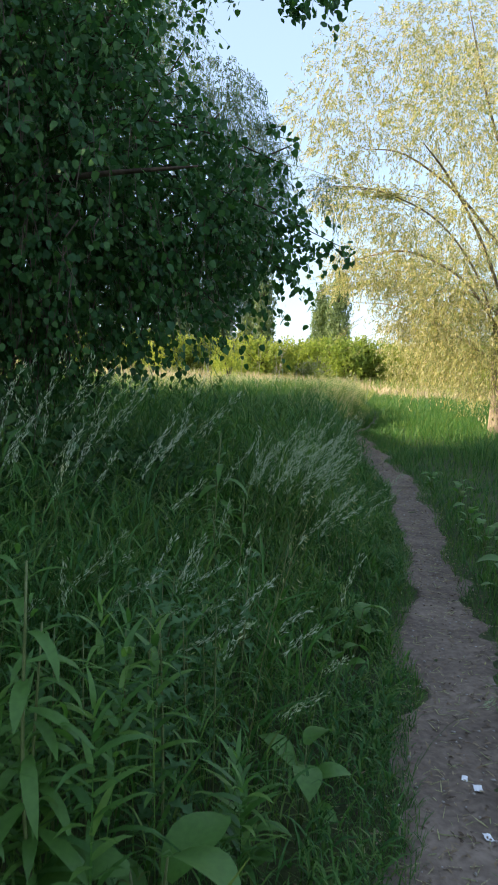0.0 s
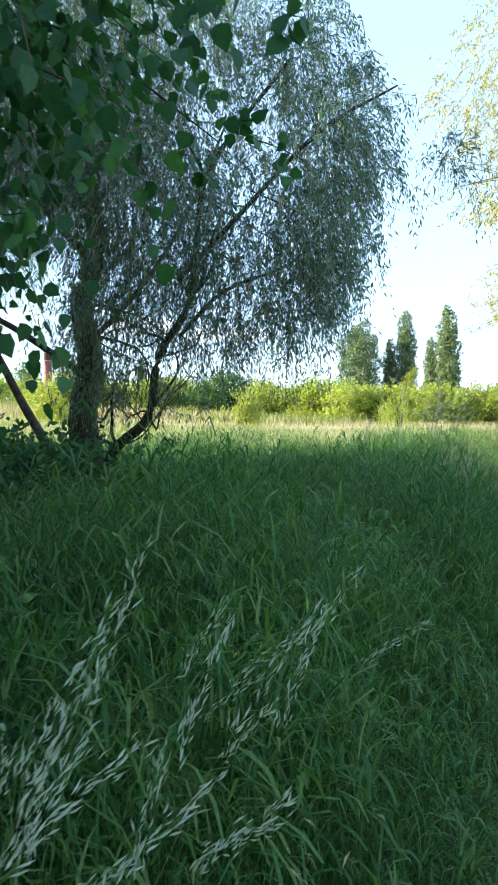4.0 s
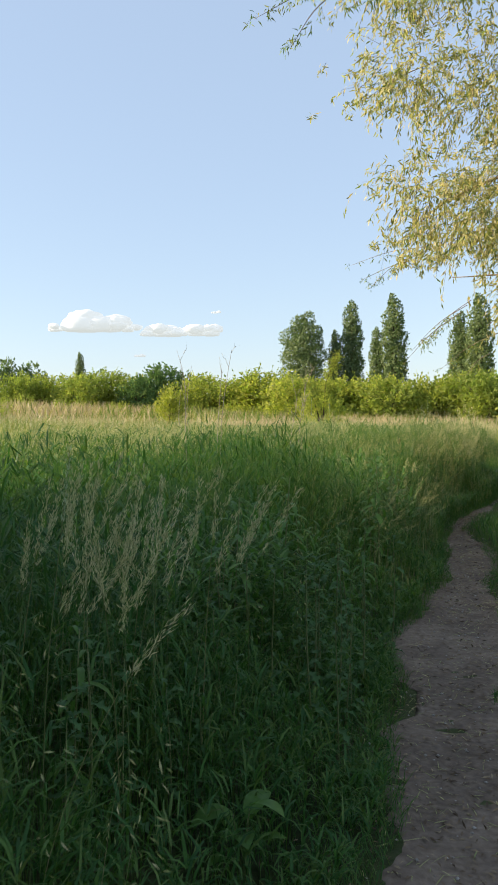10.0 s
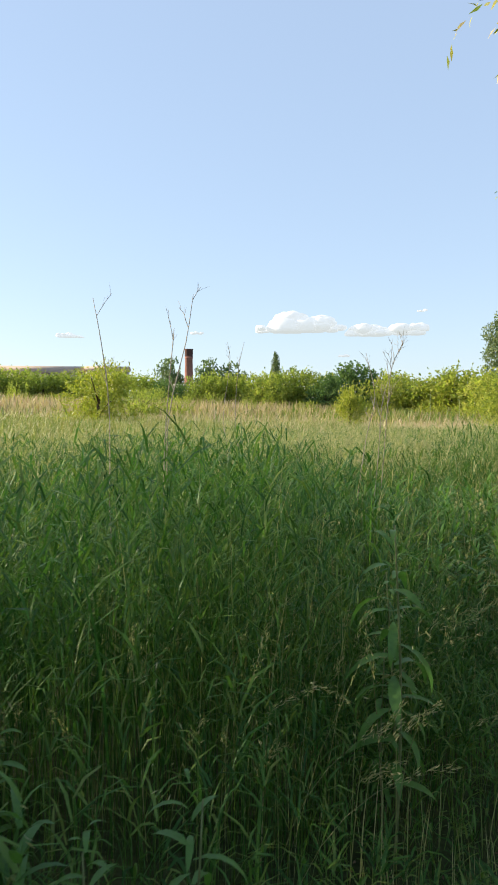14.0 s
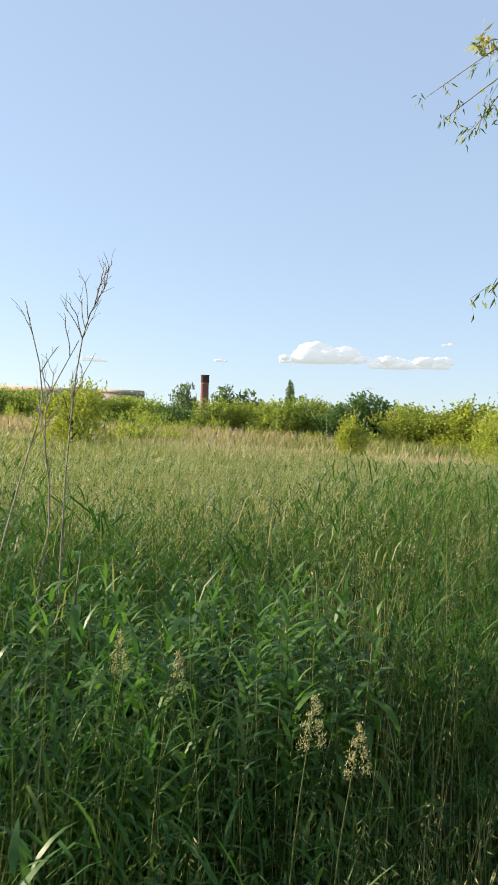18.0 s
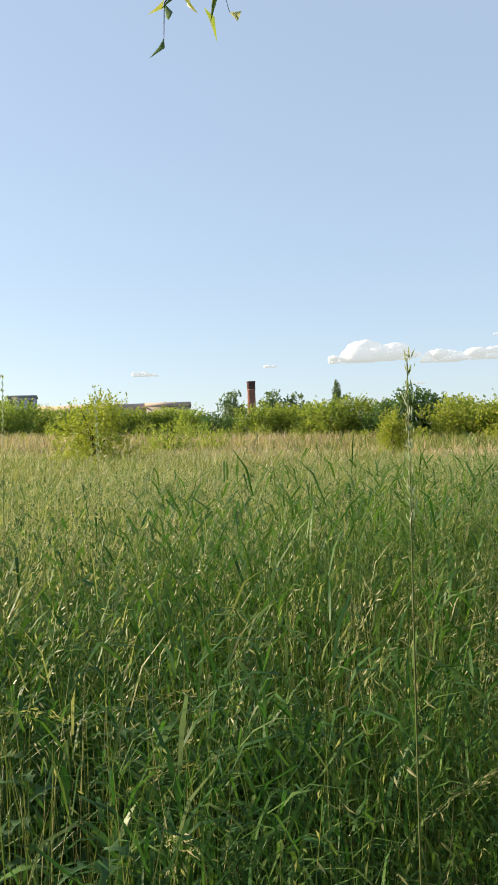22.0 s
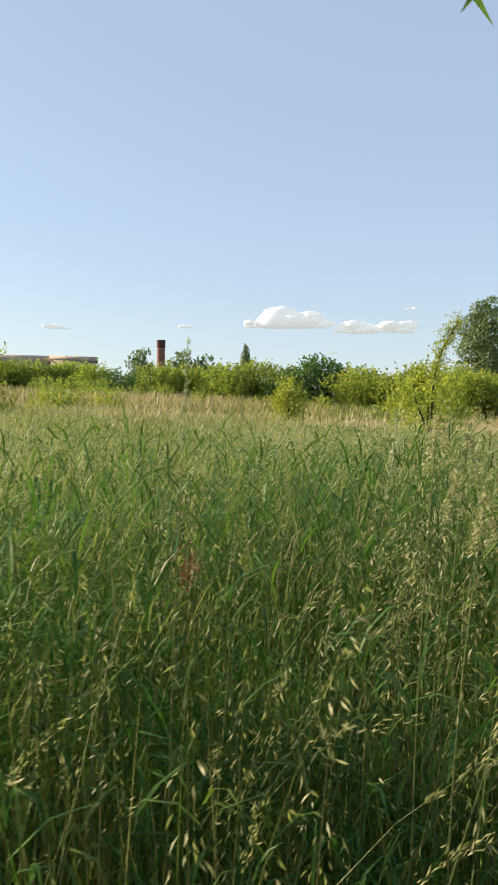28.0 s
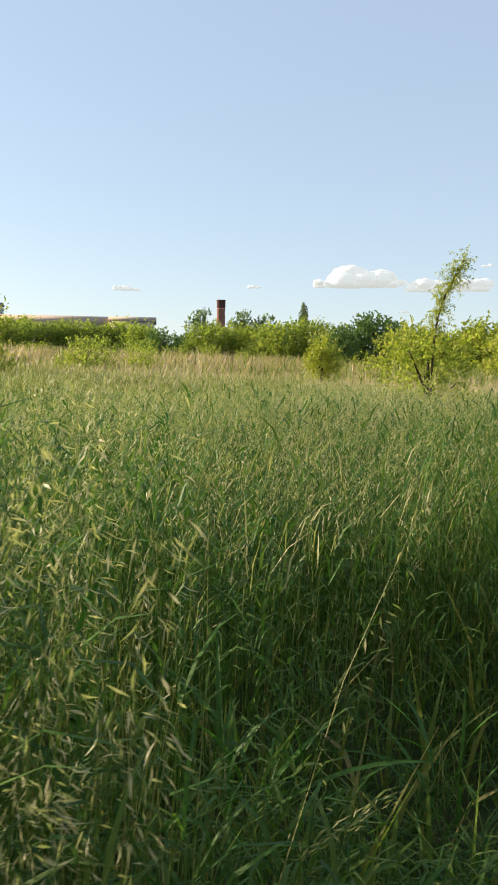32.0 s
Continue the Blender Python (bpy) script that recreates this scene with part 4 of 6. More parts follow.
# the weeping willow in the meadow
WB = (-4.94, 11.58, 0.05)
wl = [([(0, 0, -0.1), (0.08, 0, 0.7), (-0.10, 0.05, 1.5), (0.0, 0.08, 2.2), (-0.14, 0.1, 2.9), (0.16, 0, 3.5), (0.12, -0.1, 4.2), (0.55, -0.2, 5.0), (0.9, -0.5, 6.2)], 0.20, 0.04),
      ([(0.02, 0, 3.4), (-0.6, 0.1, 4.0), (-1.6, 0.4, 5.2), (-2.4, 0.6, 6.4)], 0.10, 0.03),
      ([(0.0, 0.1, 0.75), (0.35, 0.1, 1.2), (0.85, -0.05, 1.55), (1.0, -0.1, 2.2), (1.45, -0.2, 2.8), (1.75, -0.4, 4.0), (2.7, -0.5, 5.0)], 0.13, 0.03),
      ([(1.3, -0.2, 3.0), (2.1, -0.5, 3.5), (3.0, -0.6, 4.2), (3.7, -0.4, 4.6)], 0.07, 0.015),
      ([(0.0, 0.05, 2.0), (-0.7, -0.2, 2.5), (-1.6, -0.4, 3.1), (-2.2, -0.3, 4.2)], 0.09, 0.02),
      ([(-0.3, 0.3, 0.0), (-0.9, 0.6, 1.0), (-1.8, 1.0, 1.9), (-2.8, 1.2, 3.4), (-3.4, 1.4, 5.0)], 0.15, 0.04),
      ([(-0.05, 0.1, 2.4), (0.5, 0.3, 3.0), (1.0, 0.6, 3.9), (1.4, 1.0, 5.2)], 0.07, 0.02),
      ([(1.25, -0.1, 2.4), (1.7, 0.1, 2.9), (2.5, 0.2, 3.2), (3.2, 0.3, 3.9)], 0.05, 0.012)]
wl = wl[:1] + [(p, r0 * 0.5, r1 * 0.5) for p, r0, r1 in wl[1:]]
twist_rng = np.random.default_rng(31)
knots = [(0.0, 0.05, 1.6), (0.35, 0.1, 1.2), (0.85, -0.05, 1.55), (1.0, -0.1, 2.2), (1.45, -0.2, 2.8)]
for i in range(24):                                     # crooked lower branches, half bare
    a = np.array(knots[i % 5]) if i % 3 else np.array([0.03, 0.03, twist_rng.uniform(1.2, 3.0)])
    pts = [a]
    d = np.array([twist_rng.normal(0.5, 0.5), twist_rng.normal(0, 0.5), twist_rng.normal(0.25, 0.5)])
    for j in range(6):
        d = d * 0.75 + twist_rng.normal(size=3) * 0.28
        if pts[-1][2] < 1.5:
            d[2] = abs(d[2]) + 0.2
        pts.append(pts[-1] + d * 0.22)
    girth = twist_rng.uniform(0.010, 0.022)
    if not any(p[2] < 1.75 and p[0] > 1.1 for p in pts):
        wl.append((pts, girth, 0.003))
hanging_tree("weeping_willow", WB, wl,
             [((-3.6, 10.4, 3.6), (0.9, 0.5, 0.7), 1.5), ((-4.3, 10.5, 4.4), (1.0, 0.5, 0.8), 1.6), ((-3.9, 10.45, 2.9), (0.5, 0.4, 0.4), 1.2), ((-3.2, 10.8, 4.9), (1.4, 1.2, 1.0), 1.0), ((-1.85, 10.5, 4.0), (0.65, 0.7, 0.6), 0.9), ((-2.3, 10.6, 3.4), (0.8, 0.7, 0.5), 0.9), ((-4.6, 10.6, 6.0), (1.9, 1.6, 1.5), 1.5), ((-5.2, 12.6, 7.4), (2.4, 2.2, 1.7), 0.6),
              ((-7.5, 13.0, 6.0), (2.4, 2.2, 2.0), 0.6), ((-8.4, 13.8, 4.8), (1.4, 1.4, 1.3), 0.6), ((-6.4, 11.2, 4.6), (1.5, 1.4, 1.1), 0.7), ((-4.3, 11.2, 4.2), (1.2, 1.2, 0.8), 1.9), 
              ((-3.3, 11.6, 3.4), (1.2, 1.0, 0.6), 0.8), ((-3.0, 11.0, 2.7), (0.9, 0.7, 0.4), 0.8), ((-2.35, 10.9, 2.8), (0.5, 0.5, 0.4), 1.1), ((-1.9, 10.6, 3.2), (0.35, 0.4, 0.5), 1.2), ((-4.2, 11.3, 2.1), (0.7, 0.6, 0.35), 0.6),
              ((-1.85, 11.7, 4.75), (0.4, 0.45, 0.4), 2.2), ((-1.85, 11.6, 4.2), (0.38, 0.45, 0.4), 2.4), ((-1.98, 11.5, 3.6), (0.34, 0.4, 0.4), 2.4), ((-1.98, 11.55, 3.05), (0.30, 0.4, 0.3), 2.4), ((-0.85, 11.9, 4.2), (0.10, 0.15, 0.13), 5.0), ((-2.3, 11.4, 5.3), (0.6, 0.7, 0.5), 1.6), ((-4.1, 11.2, 2.85), (0.5, 0.4, 0.4), 1.3), ((-3.35, 11.5, 2.4), (0.45, 0.4, 0.3), 1.3), ((-4.3, 11.0, 2.0), (0.4, 0.35, 0.3), 1.2), ((-3.7, 11.2, 3.3), (0.5, 0.5, 0.4), 1.3), ((-4.5, 10.9, 2.6), (0.4, 0.4, 0.4), 1.2), ((-2.3, 11.3, 2.6), (0.5, 0.5, 0.3), 1.4)],
             [((-2.4, 10.4, 3.6), (-1.5, 10.45, 3.0), 22, 0.16), ((-2.6, 10.6, 4.2), (-1.6, 10.6, 3.6), 26, 0.2), ((-2.2, 11.4, 3.3), (-1.9, 11.5, 2.5), 30, 0.12), ((-2.9, 10.8, 3.6), (-1.7, 10.9, 2.7), 50, 0.25)],
             (0.066, 0.24), KITE, M_WILLOW, "grey-green weeping willow with several curved stems in the grass", 460, (0.4, 1.0), (0.22, 0.72), 16, M_BARK)

# the golden willow right of the path
GB = (3.4, 22.0, 0.0)
gl = [([(0, 0, -0.1), (0, 0, 1.4), (-0.1, -0.1, 2.8), (0.1, 0.1, 5.0), (0, 0.2, 8.0), (0.3, 0.3, 11)], 0.28, 0.05),
      ([(-0.1, -0.2, 2.4), (-0.9, -1.6, 4.0), (-2.0, -2.9, 5.1), (-3.2, -3.8, 5.55), (-4.2, -4.1, 5.66), (-5.0, -4.35, 5.5)], 0.045, 0.004),
      ([(-0.1, 0, 2.9), (-1.2, -0.2, 4.2), (-2.6, 0.0, 4.9), (-3.9, 0.5, 4.75), (-4.7, 1.0, 4.4)], 0.07, 0.008),
      ([(0, 0, 3.2), (-0.9, 1.4, 4.0), (-2.2, 2.9, 4.0), (-3.6, 3.9, 3.2)], 0.06, 0.008),
      ([(-0.05, 0, 3.6), (-0.9, -1.4, 5.0), (-1.9, -3.4, 6.0), (-2.6, -5.4, 6.2)], 0.08, 0.012),
      ([(0.05, 0, 4.2), (1.2, -1.0, 5.6), (2.6, -1.6, 7.0)], 0.08, 0.02),
      ([(0.05, 0.1, 4.6), (0.4, 1.6, 6.2), (0.6, 3.4, 7.4)], 0.08, 0.02),
      ([(0.0, 0.1, 4.8), (-1.3, -0.4, 6.2), (-2.8, -0.8, 7.2), (-4.0, -0.7, 7.4)], 0.07, 0.01),
      ([(-0.1, 0, 2.0), (-1.5, 0.3, 2.9), (-2.8, 0.6, 3.5), (-4.0, 0.8, 3.6)], 0.05, 0.008),
      ([(0.02, 0.1, 6.4), (-0.9, -0.9, 8.6), (-1.5, -1.6, 10.4)], 0.06, 0.012)]
gl = gl[:1] + [(p, r0 * 0.65, r1 * 0.7) for p, r0, r1 in gl[1:]]
hanging_tree("golden_willow", GB, gl,
             [((3.4, 22.4, 9.6), (2.8, 2.8, 3.0), 0.35), ((1.4, 21.2, 8.2), (1.6, 1.6, 1.8), 0.6), ((3.8, 18.8, 7.4), (2.2, 2.0, 2.4), 0.4), ((1.6, 18.8, 7.6), (1.5, 1.5, 1.6), 0.5),
              ((-1.7, 20.3, 8.0), (0.8, 0.8, 0.6), 0.8), ((-1.2, 20.4, 7.2), (0.7, 0.8, 0.5), 0.8), ((-0.3, 20.8, 7.8), (1.0, 1.0, 0.9), 0.8), ((-0.85, 20.6, 6.1), (0.65, 0.7, 0.6), 1.0), ((-0.1, 20.8, 5.7), (0.8, 0.8, 0.6), 1.0), ((0.7, 20.9, 5.6), (0.9, 0.9, 0.8), 0.9),
              ((-0.8, 20.6, 4.45), (0.5, 0.6, 0.45), 1.3), ((-0.3, 20.7, 4.0), (0.55, 0.6, 0.45), 1.3), ((0.5, 20.9, 4.3), (0.8, 0.8, 0.6), 1.0), ((1.0, 21.1, 3.3), (0.75, 0.7, 0.6), 1.1), ((0.45, 21.4, 3.0), (0.4, 0.5, 0.35), 1.2),
              ((-1.1, 20.8, 9.3), (0.9, 0.9, 0.8), 0.7), ((0.3, 21.0, 10.0), (1.2, 1.2, 1.1), 0.6), ((1.7, 21.5, 10.4), (1.5, 1.5, 1.3), 0.5), ((0.4, 22.6, 4.9), (1.0, 0.8, 0.8), 0.9), ((2.4, 25.5, 4.8), (2.0, 2.0, 2.0), 0.7), ((4.6, 25.5, 6.5), (2.8, 2.6, 3.0), 0.4),
              ((2.0, 22.0, 3.9), (1.2, 1.0, 0.9), 0.8), ((2.3, 27.2, 3.0), (1.4, 1.4, 1.3), 1.0), ((3.6, 28.0, 3.0), (2.2, 1.6, 2.0), 0.8), ((1.0, 24.6, 4.6), (1.1, 1.2, 1.0), 0.8), ((2.4, 24.4, 2.5), (1.5, 1.3, 1.1), 0.9), ((3.8, 21.6, 3.2), (1.5, 1.4, 1.3), 0.8), ((4.8, 19.6, 3.2), (1.6, 1.5, 1.5), 0.7), ((1.6, 28.6, 2.2), (1.2, 1.2, 1.1), 0.9), ((1.7, 21.5, 2.9), (0.8, 1.1, 1.0), 0.9), ((1.7, 19.8, 3.8), (0.8, 0.9, 0.9), 0.8), ((2.7, 20.2, 2.3), (1.1, 1.0, 1.1), 0.9), ((1.9, 18.2, 5.2), (1.0, 1.0, 1.0), 0.7), ((2.9, 21.0, 1.7), (0.8, 0.6, 0.7), 0.9)],
             [((1.0, 18.4, 5.5), (-1.0, 17.85, 5.6), 30, 0.16), ((1.0, 18.6, 5.2), (-0.4, 17.9, 5.6), 30, 0.18), ((0.4, 22.8, 4.4), (-1.5, 23.0, 3.9), 50, 0.2), ((0.0, 23.2, 4.6), (-1.7, 23.9, 4.4), 34, 0.2), ((0.8, 22.6, 4.2), (-0.8, 22.9, 4.0), 40, 0.2),
              ((-0.6, 21.6, 6.4), (-1.7, 21.4, 5.9), 50, 0.3)],
             (0.095, 0.24), KITE, M_GOLD, "golden yellowing willow with long spreading twigs over the path", 290, (0.0, 0.55), (0.35, 1.0), 16, M_PALEBARK,
             [((-0.4, 21.9, 2.95), (-1.24, 21.96, 2.24)), ((-0.1, 23.95, 2.5), (-0.50, 23.78, 2.10)), ((-0.35, 22.3, 3.1), (-1.18, 22.49, 2.48)), ((-0.3, 22.5, 3.2), (-1.0, 22.56, 2.56)), ((0.1, 23.4, 2.8), (-0.85, 23.32, 2.22)),
              ((0.2, 18.2, 5.6), (-1.72, 17.65, 5.5)), ((-0.8, 17.9, 5.68), (-2.2, 17.4, 6.05)), ((-1.0, 17.8, 5.6), (-1.95, 17.45, 5.25)), ((-0.6, 17.9, 5.7), (-1.6, 17.6, 5.85)), ((-0.3, 18.0, 5.7), (-1.0, 17.8, 6.0)), ((-1.2, 17.7, 5.5), (-1.66, 17.64, 5.0)), ((0.0, 18.1, 5.7), (-0.7, 17.9, 5.3)),
              ((-0.9, 17.85, 5.7), (-1.9, 17.5, 5.75)), ((-0.5, 17.9, 5.65), (-1.1, 17.7, 5.3)), ((-0.2, 18.0, 5.7), (-0.5, 17.8, 6.1)),
              ((-0.9, 23.2, 4.0), (-2.15, 23.6, 3.8)), ((-0.9, 23.3, 4.2), (-2.4, 23.85, 4.1)), ((-1.2, 23.3, 4.1), (-2.0, 23.7, 3.7))])


# ---- distant trees and scrub ----
rng = np.random.default_rng(412)
def crown_mesh(name, lumps, count, size, mat, aspect=0.7, outward=1.0, rise=0.25):
    """A ragged crown of many small leaf sprays on overlapping lumps."""
    vs = []
    tot = sum(np.prod(np.broadcast_to(r, 3)) ** (2 / 3) for _, r in lumps)
    for c, r in lumps:
        r = np.broadcast_to(r, 3)
        n = int(count * np.prod(r) ** (2 / 3) / tot)
        q = unit(rng.normal(size=(n, 3)))
        rad = 0.70 + 0.28 * rng.uniform(size=(n, 1)) ** 0.6 + 0.06 * rng.normal(size=(n, 1))
        p = np.asarray(c) + q * r * rad
        d = q * outward * 0.35 + unit(rng.normal(size=(n, 3))) + np.array([0, 0, rise])
        s = size * rng.uniform(0.5, 1.5, n)
        vs.append(leaves(p, d, s, s * aspect, KITE, normal=q))
    v, f = merge(vs)
    return tri_mesh(name, v, f, mat)


def shoot_mesh(name, width, height, shoots, per, size, mat, low=0.05, rise=0.8, reach=(0.5, 1.3)):
    """A ragged crown built of leafy shoots that spring up and outwards from overlapping boughs."""
    c = unit(rng.normal(size=(34, 3))) * rng.uniform(0.3, 1.0, (34, 1)) ** 0.5
    c = np.stack([c[:, 0] * width * 0.36, c[:, 1] * width * 0.36, height * (low + (0.80 - low) * rng.uniform(0, 1, 34)) * (1 - 0.35 * np.hypot(c[:, 0], c[:, 1]) ** 2)], -1)
    k = rng.integers(0, 34, shoots)
    q = unit(rng.normal(size=(shoots, 3)) + np.array([0, 0, 0.25]))
    p = c[k] + q * width * rng.uniform(0.06, 0.15, (shoots, 1))
    p[:, 2] = np.maximum(p[:, 2], 0.05 * height)
    d = unit(q * 0.7 + unit(rng.normal(size=(shoots, 3))) * 0.45 + np.array([0, 0, rise]))
    s = np.linspace(0.1, 1.0, per)[None, :, None]
    pts = p[:, None] + d[:, None] * s * rng.uniform(reach[0], reach[1], (shoots, 1, 1))
    ld = d[:, None] * 0.7 + unit(rng.normal(size=pts.shape)) * 0.75
    ll = size * rng.uniform(0.55, 1.3, shoots * per)
    v, f = leaves(pts.reshape(-1, 3), ld.reshape(-1, 3), ll, ll * 0.5, KITE)
    v = v * np.array([1, 1, height / np.percentile(v[:, 2], 99.7)])
    return tri_mesh(name, v, f, mat)


def broad_tree(name, width, height, shoots, per, size, mat, label, group="", low=0.05, rise=0.8, reach=(0.5, 1.3)):
    owner = thing(name, 0, 0, -500, label, "bush" if "bush" in name else "tree", group)
    v, f = tube([(0, 0, -0.3), (0.05, 0, height * 0.3), (0, 0.05, height * 0.7)], 0.03 * height, 0.01 * height, 6, 3)
    part("trunk", tri_mesh("trunk", v, f, M_BARK, True), owner)
    for i in range(3):
        a = i * 2.1 + rng.uniform(0, 1)
        v, f = tube([(0.02, 0, height * (0.2 + 0.1 * i)), (0.12 * width * math.cos(a), 0.12 * width * math.sin(a), height * (0.38 + 0.1 * i)), (0.26 * width * math.cos(a), 0.26 * width * math.sin(a), height * (0.52 + 0.12 * i))], 0.014 * height, 0.004 * height, 5, 3)
        part("limb", tri_mesh("limb", v, f, M_BARK, True), owner)
    tagged(part("crown", shoot_mesh("crown", width, height, shoots, per, size, mat, low, rise, reach), owner), kind="stuff")
    return owner


def poplar(height, width, count, label, blunt):
    """A columnar crown; blunt: 1 for a broad rounded head, 0 for a slim spindle."""
    owner = thing("poplar_tree", 0, 0, -500, label, "tree", "distant poplars")
    v, f = tube([(0, 0, -0.3), (0, 0.05, height * 0.5), (0, 0, height * 0.9)], 0.35, 0.05, 6, 3)
    part("trunk", tri_mesh("trunk", v, f, M_BARK, True), owner)
    lumps = []
    n = 22
    for i in range(n):
        k = (i + 0.5) / n
        slim = math.sin(math.pi * (0.12 + 0.80 * k)) ** 0.7
        full = min(1.0, 0.8 + k) * (1 - max(0, (k - 0.72) / 0.28) ** 2.2 * 0.62)
        wk = width / 2 * (blunt * full + (1 - blunt) * slim)
        a = i * 2.4
        lumps.append(((wk * 0.42 * math.cos(a), wk * 0.42 * math.sin(a), height * (0.06 + 0.87 * k)), (wk * 0.58, wk * 0.58, height * rng.uniform(0.08, 0.12))))
    tagged(part("crown", crown_mesh("crown", lumps, int(count * 2.0), 0.30, M_POPLAR, 0.6, 0.3, 1.1), owner), kind="stuff")
    return owner


def at_bearing(b, r, cx=0.0, cy=15.0):
    return cx - math.sin(radians(b)) * r, cy + math.cos(radians(b)) * r


def place(src, x, y, sx=1.0, sz=1.0, turn=None, sink=0.0):
    z = float(ground_z(np.array([x]), np.array([y]))[0]) - sink
    m = Matrix.LocRotScale((x, y, z), Euler((0, 0, rng.uniform(0, 6.28) if turn is None else turn)), (sx, sx, sz))
    if src.location.z < -400:
        src.matrix_basis = m
        return src
    return copy_thing(src, m)


# five poplars behind the far hedge
pa = poplar(18.0, 7.6, 11000, "broad dense poplar rising behind the far hedge", 0.9)
place(pa, -30.6, 124.0, 1.0, 0.9, 0.4)
pb = poplar(19.0, 4.0, 6500, "slim columnar poplar rising behind the far hedge", 0.25)
for x, y, sx, sz in ((-24.0, 127.0, 1.0, 0.96), (-26.6, 127.5, 0.7, 0.76), (-15.6, 113.0, 1.0, 0.93), (-17.9, 113.4, 0.6, 0.7), (-7.4, 113.0, 0.85, 0.80), (-4.9, 111.0, 1.0, 0.9)):
    place(pb, x, y, sx, sz)
place(pb, -84.7, 151.0, 0.62, 0.66)

hedge = [broad_tree("scrub_tree", 9.0, 8.0, 820, 6, 0.46, M_HEDGE, "sunlit yellow-green scrub tree in the far hedge", "far hedge", 0.0, 0.9, (0.6, 1.7)) for _ in range(4)]
dark = [broad_tree("dark_tree", 10.0, 10.0, 760, 8, 0.5, M_DARKTREE, "dark green broadleaf tree in the far hedge", "far hedge", 0.0, 0.5, (0.5, 1.4)) for _ in range(2)]
HEDGE_BEARING = [-16, 0, 6, 11, 14, 16.5, 18, 19.5, 21, 22.5, 26, 31, 33, 36, 38, 39.5, 42, 45, 48, 52, 57, 62, 80]
HEDGE_HEIGHT = [7.0, 6.9, 6.9, 6.9, 6.4, 6.4, 8.0, 7.6, 6.2, 6.3, 7.0, 6.7, 6.4, 6.1, 5.3, 5.3, 6.2, 6.1, 6.0, 6.6, 8.2, 9.0, 9.0]
b = -11.0
while b < 68:
    h = float(np.interp(b, HEDGE_BEARING, HEDGE_HEIGHT)) * rng.uniform(0.94, 1.09)
    r = rng.uniform(86, 94) if b < 17 else rng.uniform(98, 112) if b < 40 else rng.uniform(104, 122)
    x, y = at_bearing(b, r)
    kind = dark[int(rng.integers(2))] if (b > 55 or 25 < b < 29 or 37.5 < b < 40) else hedge[int(rng.integers(4))]
    full = 10.0 if kind in dark else 8.0
    place(kind, x, y, h / full * rng.uniform(0.95, 1.25), h / full)
    b += rng.uniform(1.1, 1.8)
# lower bushes in front of the hedge
low = broad_tree("hedge_bush", 6.0, 3.4, 300, 8, 0.26, M_HEDGE, "low lit bush in front of the far hedge", "far hedge bushes", 0.0, 0.9, (0.4, 1.2))
b = -12.0
while b < 74:
    x, y = at_bearing(b, rng.uniform(88, 98))
    place(low, x, y, rng.uniform(0.6, 1.15), rng.uniform(0.55, 1.0))
    b += rng.uniform(1.8, 4.2)

# single bushes standing in the field
elder = broad_tree("elder_bush", 4.9, 3.7, 900, 9, 0.16, M_YELLOW, "flowering elder bush standing in the meadow", low=0.0, rise=0.15, reach=(0.3, 0.8))
um = in_lump(46, (0, 0, 2.4), (2.1, 2.1, 1.6))
um = um[um[:, 2] > 1.0] * np.array([0.85, 0.85, 0.95])
nrm = np.tile(np.array([0, 0, 1.0]), (len(um) * 7, 1))
pp = np.repeat(um, 7, 0) + rng.normal(size=(len(um) * 7, 3)) * np.array([0.09, 0.09, 0.02])
v, f = leaves(pp, rng.normal(size=pp.shape) * np.array([1, 1, 0.1]), 0.12, 0.12, KITE, normal=nrm)
tagged(part("flower_clusters", tri_mesh("flower_clusters", v, f, M_UMBEL), elder, "flat cream flower clusters"), kind="stuff")
place(elder, -30.7, 46.0, 0.95, 1.0, 0.3)
limet = broad_tree("young_tree", 2.5, 3.3, 420, 8, 0.17, M_YELLOW, "small bright yellow-green tree standing in the field", low=0.12, rise=0.9, reach=(0.3, 0.8))
place(limet, -25.5, 66.0, 1.0, 1.0, 0.2)
sap = broad_tree("sallow_bush", 2.8, 2.6, 620, 10, 0.10, M_HEDGE, "round yellowish bush with a thin sapling growing through it", low=0.05, rise=0.8, reach=(0.25, 0.6))
pts = [(0.1, 0, 0), (0.15, 0, 2.2), (0.35, 0.05, 3.2), (0.75, 0.1, 3.95)]
v, f = tube(pts, 0.03, 0.006, 6, 4)
part("sapling_stem", tri_mesh("sapling_stem", v, f, M_BARK, True), sap)
st = np.repeat(smooth_line(pts, 60)[60:], 2, 0)
(tv, tf), (lv, lf) = hanging(st, rng.normal(size=st.shape) + np.array([0, 0, 0.9]), rng.uniform(0.2, 0.85, len(st)), rng.uniform(0, 0.4, len(st)), 10, (0.075, 0.32), KITE, 0.003)
tagged(part("sapling_twig", tri_mesh("sapling_twig", tv, tf, M_BARK), sap), kind="stuff")
tagged(part("sapling_foliage", tri_mesh("sapling_foliage", lv, lf, M_HEDGE), sap), kind="stuff")
place(sap, -7.7, 42.8, 1.0, 1.0, 0.0)
